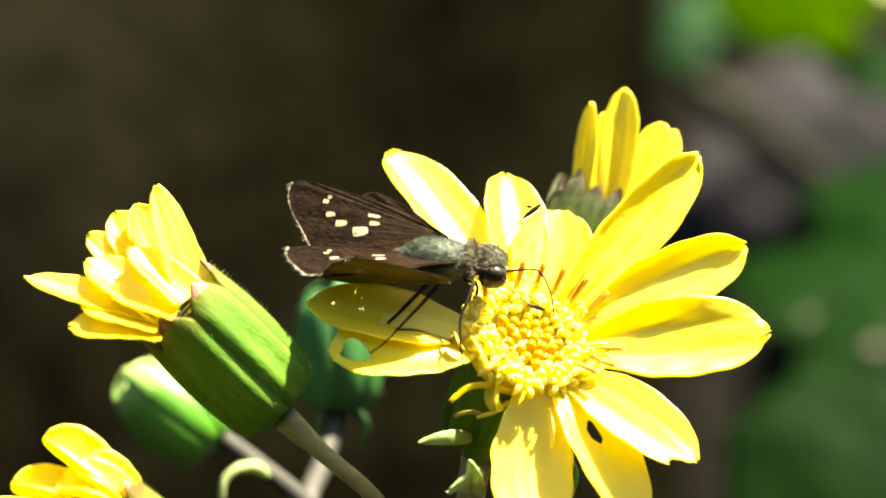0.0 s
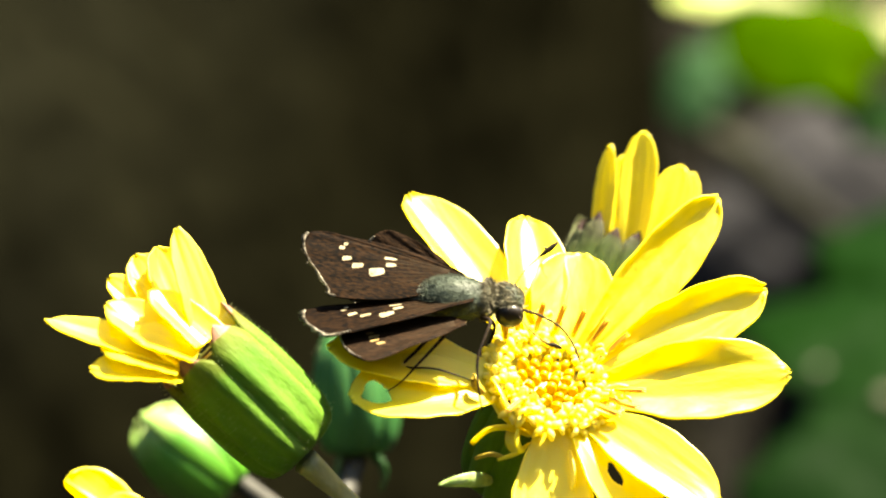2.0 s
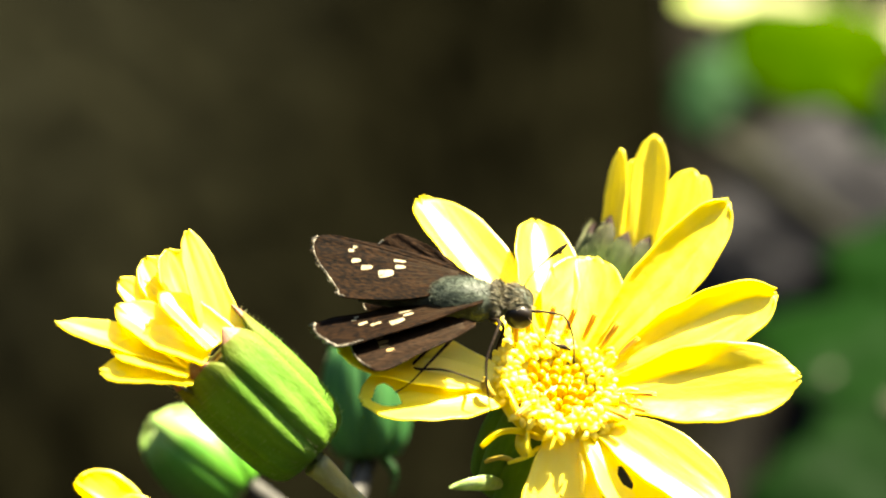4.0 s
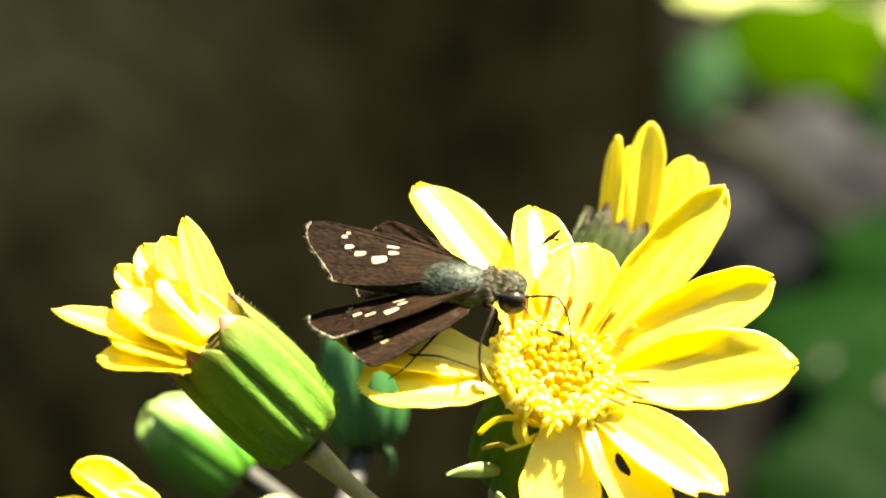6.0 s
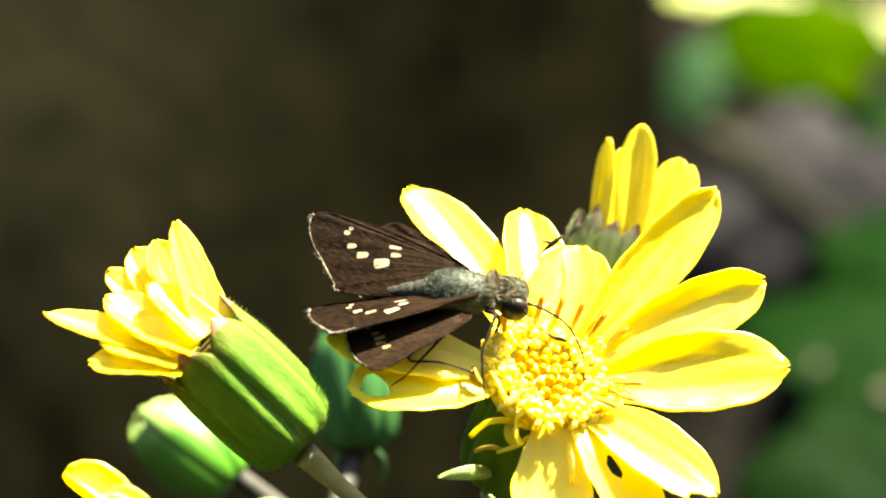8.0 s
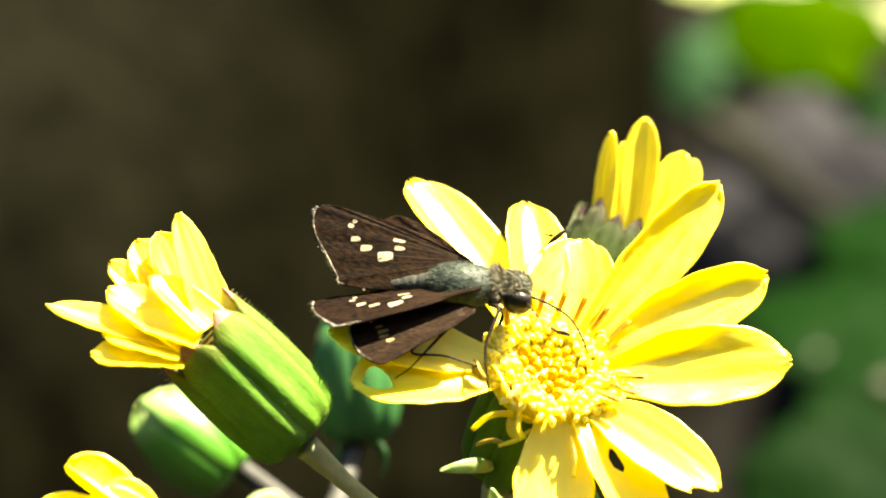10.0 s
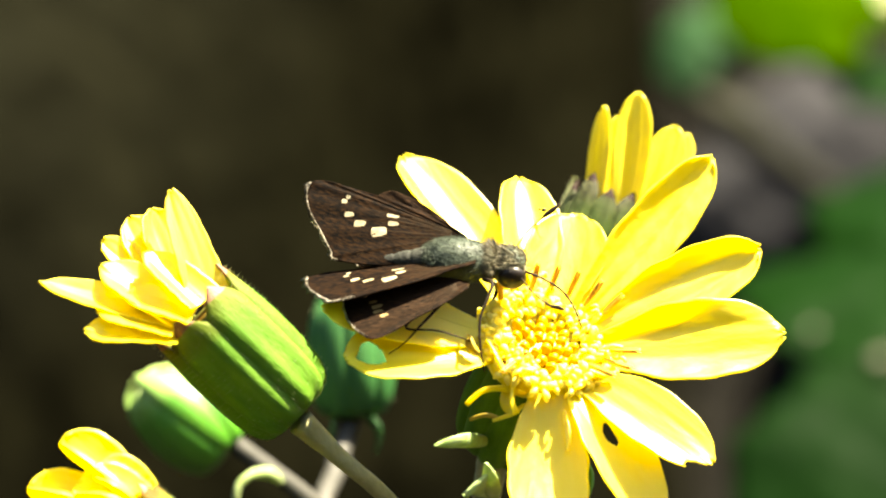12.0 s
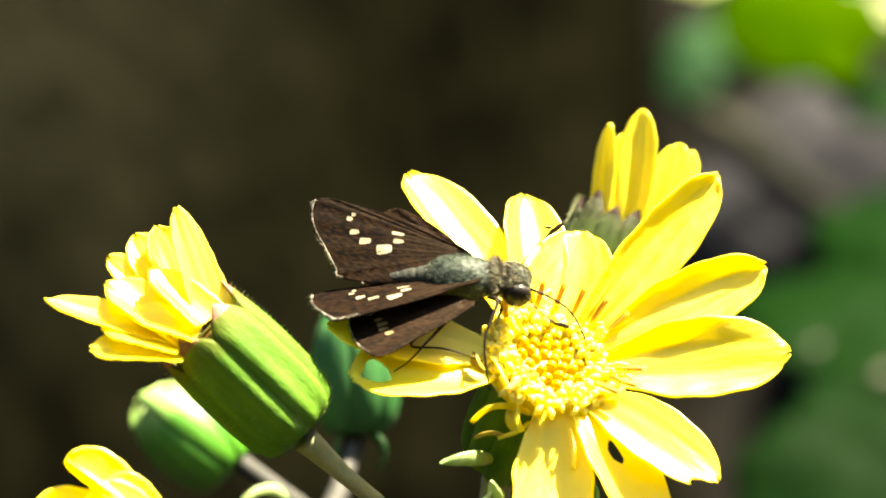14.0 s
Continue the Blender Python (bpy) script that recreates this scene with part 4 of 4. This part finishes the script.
L_FORE = wing("forewing", "dark brown forewing with a row of cream spots", (-16.8, 4.5, 6.4), (-13.5, 0.3, -2.0), (0, 1.0, 2.05), FORE_FAR, [(x, y, a * 0.85, b * 0.9, c) for x, y, a, b, c in FORE_SPOTS], WING_SPOT, 1, (0.40, 0.78), 0.34)
R_FORE = wing("forewing", "dark brown forewing with a row of cream spots", (-17.0, 3.0, -1.7), (-3.5, -15.0, -7.2), (0.9, -1.6, -0.3), FORE_NEAR, [(x, y, a * 0.85, b * 0.85, c) for x, y, a, b, c in FORE_SPOTS], WING_SPOT, 1, (0.41, 0.80), 0.5)
L_HIND = wing("hindwing", "brown hindwing, mostly hidden by the forewing", (-9.6, 8.9, 4.9), (-6, -0.2, -8), (-0.5, 1.4, 1.3), HIND, HIND_SPOTS, WING_SPOT_DULL, 1, (0.40, 0.74), 0.12, WING_UNDER, WING_DUSTY)
R_HIND = wing("hindwing", "brown hindwing with four dull yellow spots", (-9.8, 1.7, -0.5), (-0.5, -7.6, -6.6), (0.1, -3.0, -2.7), HIND, HIND_SPOTS, WING_SPOT_DULL, 1, (0.40, 0.70), 0.12, WING_UNDER, WING_DUSTY)


def insect_body():
    bm = bmesh.new()
    ellipsoid(bm, (-0.0008, 0, -0.0004), (0.0039, 0.0024, 0.0021), 28, 18, 0.06)
    part("thorax", bm, CUTICLE, butterfly, "grey-green hairy thorax")
    bm = bmesh.new()
    ellipsoid(bm, (0.0043, 0.0, -0.0004), (0.0018, 0.0019, 0.0017), 22, 14, 0.06)
    part("head", bm, CUTICLE, butterfly, "grey hairy head")
    for sgn in (-1, 1):
        bm = bmesh.new()
        ellipsoid(bm, (0.0047, 0.00165 * sgn, -0.0009), (0.0015, 0.00100, 0.00135), 20, 14)
        part("eye", bm, EYE, butterfly, "glossy black eye")
    bm = bmesh.new()
    line = spline([(-3.0, 0, -0.7, 1.75), (-5.0, 0.2, -1.1, 1.35), (-7.5, 0.3, -1.45, 0.95), (-10.0, 0.4, -1.75, 0.6), (-12.0, 0.5, -1.95, 0.3)], 30)
    q = [(a * 0.001, b * 0.001, c * 0.001, r * 0.001 * (0.94 if k % 5 == 0 else 1)) for k, (a, b, c, r) in enumerate(line)]
    tube(bm, q, n=60, seg=18)
    part("abdomen", bm, ABDOMEN, butterfly, "slender grey-brown abdomen")
    # hairs
    rnd = random.Random(3)
    coat = {True: bmesh.new(), False: bmesh.new()}
    for centre, radii, count, length in (((-0.8, 0, -0.4), (3.9, 2.4, 2.1), 7600, 0.55), ((4.3, 0, -0.4), (1.8, 1.9, 1.7), 4600, 0.6), ((2.4, 0, -0.2), (0.9, 2.0, 1.9), 2200, 0.65)):
        bm = coat[centre[0] > 0]
        for k in range(count):
            d = Vector((rnd.gauss(0, 1), rnd.gauss(0, 1), rnd.gauss(0, 1))).normalized()
            if centre[0] > 4 and abs(d.y) > 0.5 and d.z < 0.3:
                continue
            p = Vector((d.x * radii[0], d.y * radii[1], d.z * radii[2])) + Vector(centre)
            nn = Vector((d.x / radii[0], d.y / radii[1], d.z / radii[2])).normalized()
            t = (nn * (0.6 if centre[0] > 0 else 0.34) + Vector((-0.9 + 0.5 * rnd.random(), 0.5 * (rnd.random() - 0.5), 0.4 * (rnd.random() - 0.5)))).normalized()
            s = t.orthogonal().normalized() * (0.03 if centre[0] > 0 else 0.02)
            s = Matrix.Rotation(rnd.random() * 6, 3, t) @ s
            L = length * (0.5 + rnd.random())
            a, b, c = p + s - nn * 0.1, p - s - nn * 0.1, p + t * L * 0.6
            e = p + t * L - nn * 0.12 * L
            vs = [bm.verts.new(q * 0.001) for q in (a, b, c + s * 0.6, c - s * 0.6, e)]
            bm.faces.new((vs[0], vs[1], vs[3], vs[2]))
            bm.faces.new((vs[2], vs[3], vs[4]))
    tagged(part("fur", coat[False], FUR, butterfly, "short grey-green hairs"), kind="stuff")
    tagged(part("fur", coat[True], FUR_HEAD, butterfly, "coarse brown-grey hairs"), kind="stuff")

    def leg(pts, label):
        q = []
        for u, d, w, r in pts:
            c = loc(u, d, w)
            q.append((c.x, c.y, c.z, r * 0.00098))
        part("leg", tube(bmesh.new(), q, n=22, seg=8, rough=0.12), LEG, butterfly, label)
    leg([(1.6, -1.2, -2.3, 0.22), (2.5, -2.6, -2.7, 0.24), (2.0, -3.6, -4.2, 0.17), (1.2, -4.4, -6.4, 0.15), (1.2, -4.8, -9.0, 0.11), (1.6, -4.6, -11.8, 0.08)], "thin brown foreleg")
    leg([(-0.8, -1.6, -2.6, 0.24), (-2.8, -3.4, -4.8, 0.2), (-4.9, -4.4, -7.0, 0.13), (-6.6, -4.4, -8.8, 0.09), (-8.2, -4.6, -9.9, 0.06)], "thin brown middle leg")
    leg([(-2.0, -0.6, -2.6, 0.24), (-5.0, -1.6, -5.6, 0.2), (-6.4, -1.8, -7.3, 0.13), (-3.0, -2.4, -7.6, 0.11), (0.9, -2.0, -8.9, 0.07)], "thin dark hind leg")
    leg([(1.6, 1.6, -2.0, 0.24), (3.0, 3.0, -3.2, 0.2), (2.2, 3.6, -6.0, 0.12), (2.8, 3.4, -8.6, 0.08)], "thin brown foreleg")

    def feeler(pts, label):
        q = [(*(loc(u, d, w)), r * 0.001) for u, d, w, r in pts]
        part("antenna", tube(bmesh.new(), q, n=26, seg=8, rough=0.1), HORN, butterfly, label)
    feeler([(4.9, 0.6, 0.8, 0.09), (6.2, 0.9, 2.6, 0.07), (7.6, 0.6, 3.9, 0.1), (8.2, 0.5, 4.4, 0.24), (9.0, 0.5, 5.0, 0.27), (9.6, 0.5, 5.5, 0.1)], "dark clubbed antenna")
    feeler([(5.2, -1.4, -1.8, 0.09), (6.6, -1.9, -3.6, 0.07), (8.2, -2.2, -4.9, 0.1), (9.2, -2.2, -5.2, 0.24), (9.9, -2.2, -5.5, 0.1)], "dark clubbed antenna")


insect_body()
# the tongue: a straight foot and a curved far piece on it
tongue = part("tongue", tube(bmesh.new(), [(0, 0, 0, 0.00015), (0.0016, 0, 0.00010, 0.00014), (0.0033, 0, 0, 0.00013)], n=8, seg=8), HORN, butterfly, "thin dark tongue",
              Matrix.Translation(loc(5.9, -0.9, -1.5)))
tip = part("tongue_tip", tube(bmesh.new(), [(0, 0, 0, 0.00013), (0.0012, 0, 0.0004, 0.00012), (0.0030, 0, 0.00045, 0.00011), (0.0052, 0, 0, 0.00008)], n=14, seg=8), HORN, tongue)


def motions():
    """The butterfly shifts on its feet, opens its wings and probes with its tongue."""
    shift = ((0, -0.41, -0.32), (0.5, -0.65, -0.09), (1.0, -0.82, 0.09), (1.5, -0.76, 0.09), (3.0, -0.76, 0.14), (5.5, -1.24, 0.46), (6.0, -1.28, 0.40), (6.5, -0.24, 0.03),
             (7.0, -0.13, 0.03), (7.5, -0.15, 0.03), (10.0, -0.05, 0.0), (11.0, 0, 0), (14.0, 0, 0))
    walk(butterfly, [(t, Matrix.Translation((u * 0.001, 0, w * 0.001)) @ BODY) for t, u, w in shift])

    away = BINV @ Vector((0, 1, 0))

    def flap(w, rows, axis="X", lift=0.0, turn=1.0):
        """Turns a wing about its root: by turn times a degrees about axis, and by lift times as much (or a third number in the row) about the line of sight."""
        ob, place, rest = w
        walk(ob, [(t, Matrix.Translation(place) @ Matrix.Rotation(radians(-lift * a + (up[0] if up else 0)), 4, away) @ Matrix.Rotation(radians(turn * a), 4, axis) @ rest)
                  for t, a, *up in rows])
    flap(L_FORE, ((0, -2), (0.5, -6), (1.0, -12), (1.5, -15), (3.0, -18), (5.5, -21), (6.0, -19.5), (6.5, -7), (7.0, -1), (7.5, 0), (14.0, 0)))
    flap(R_FORE, ((0, -11.6), (0.5, -6.1), (1.0, -2.7), (2.0, -2.0), (3.0, -0.5), (5.5, 6), (6.0, 5.4), (6.5, -2.2), (7.0, 0), (14.0, 0)), lift=0.85, turn=0.0)
    flap(R_HIND, ((0, -58, 9), (0.25, -45, 7.5), (0.5, -33, 6), (0.75, -22, 5), (1.0, -13, 4), (1.5, -12, 3.5), (3.0, -11, 3), (5.5, 3, 0), (6.0, 3, 0), (6.5, -3, 1), (7.0, -1, 0), (7.5, 0, 0), (14.0, 0, 0)))
    flap(L_HIND, ((0, 1, 5), (0.5, 4, 5), (1.0, 4, 5), (2.0, 3, 4), (3.0, 2, 4), (5.5, 0, 4), (6.0, 0, 4), (6.5, 3, 6), (7.0, 3, 6), (7.5, 2, 6), (14.0, 2, 6)))
    base = Matrix.Translation(loc(5.9, -0.9, -1.5)) @ BINV.to_4x4()
    probe = ((0, 3, -74), (0.5, 3, -74), (1.0, -22, -34), (2.0, -22, -34), (3.0, -19, -52), (5.5, 5, -80), (6.0, 0, -74), (6.5, -25, -32), (14.0, -25, -32))
    walk(tongue, [(t, base @ Matrix.Rotation(radians(-a), 4, "Y")) for t, a, b in probe])
    walk(tip, [(t, Matrix.Translation((0.0033, 0, 0)) @ Matrix.Rotation(radians(-b), 4, "Y")) for t, a, b in probe])


motions()
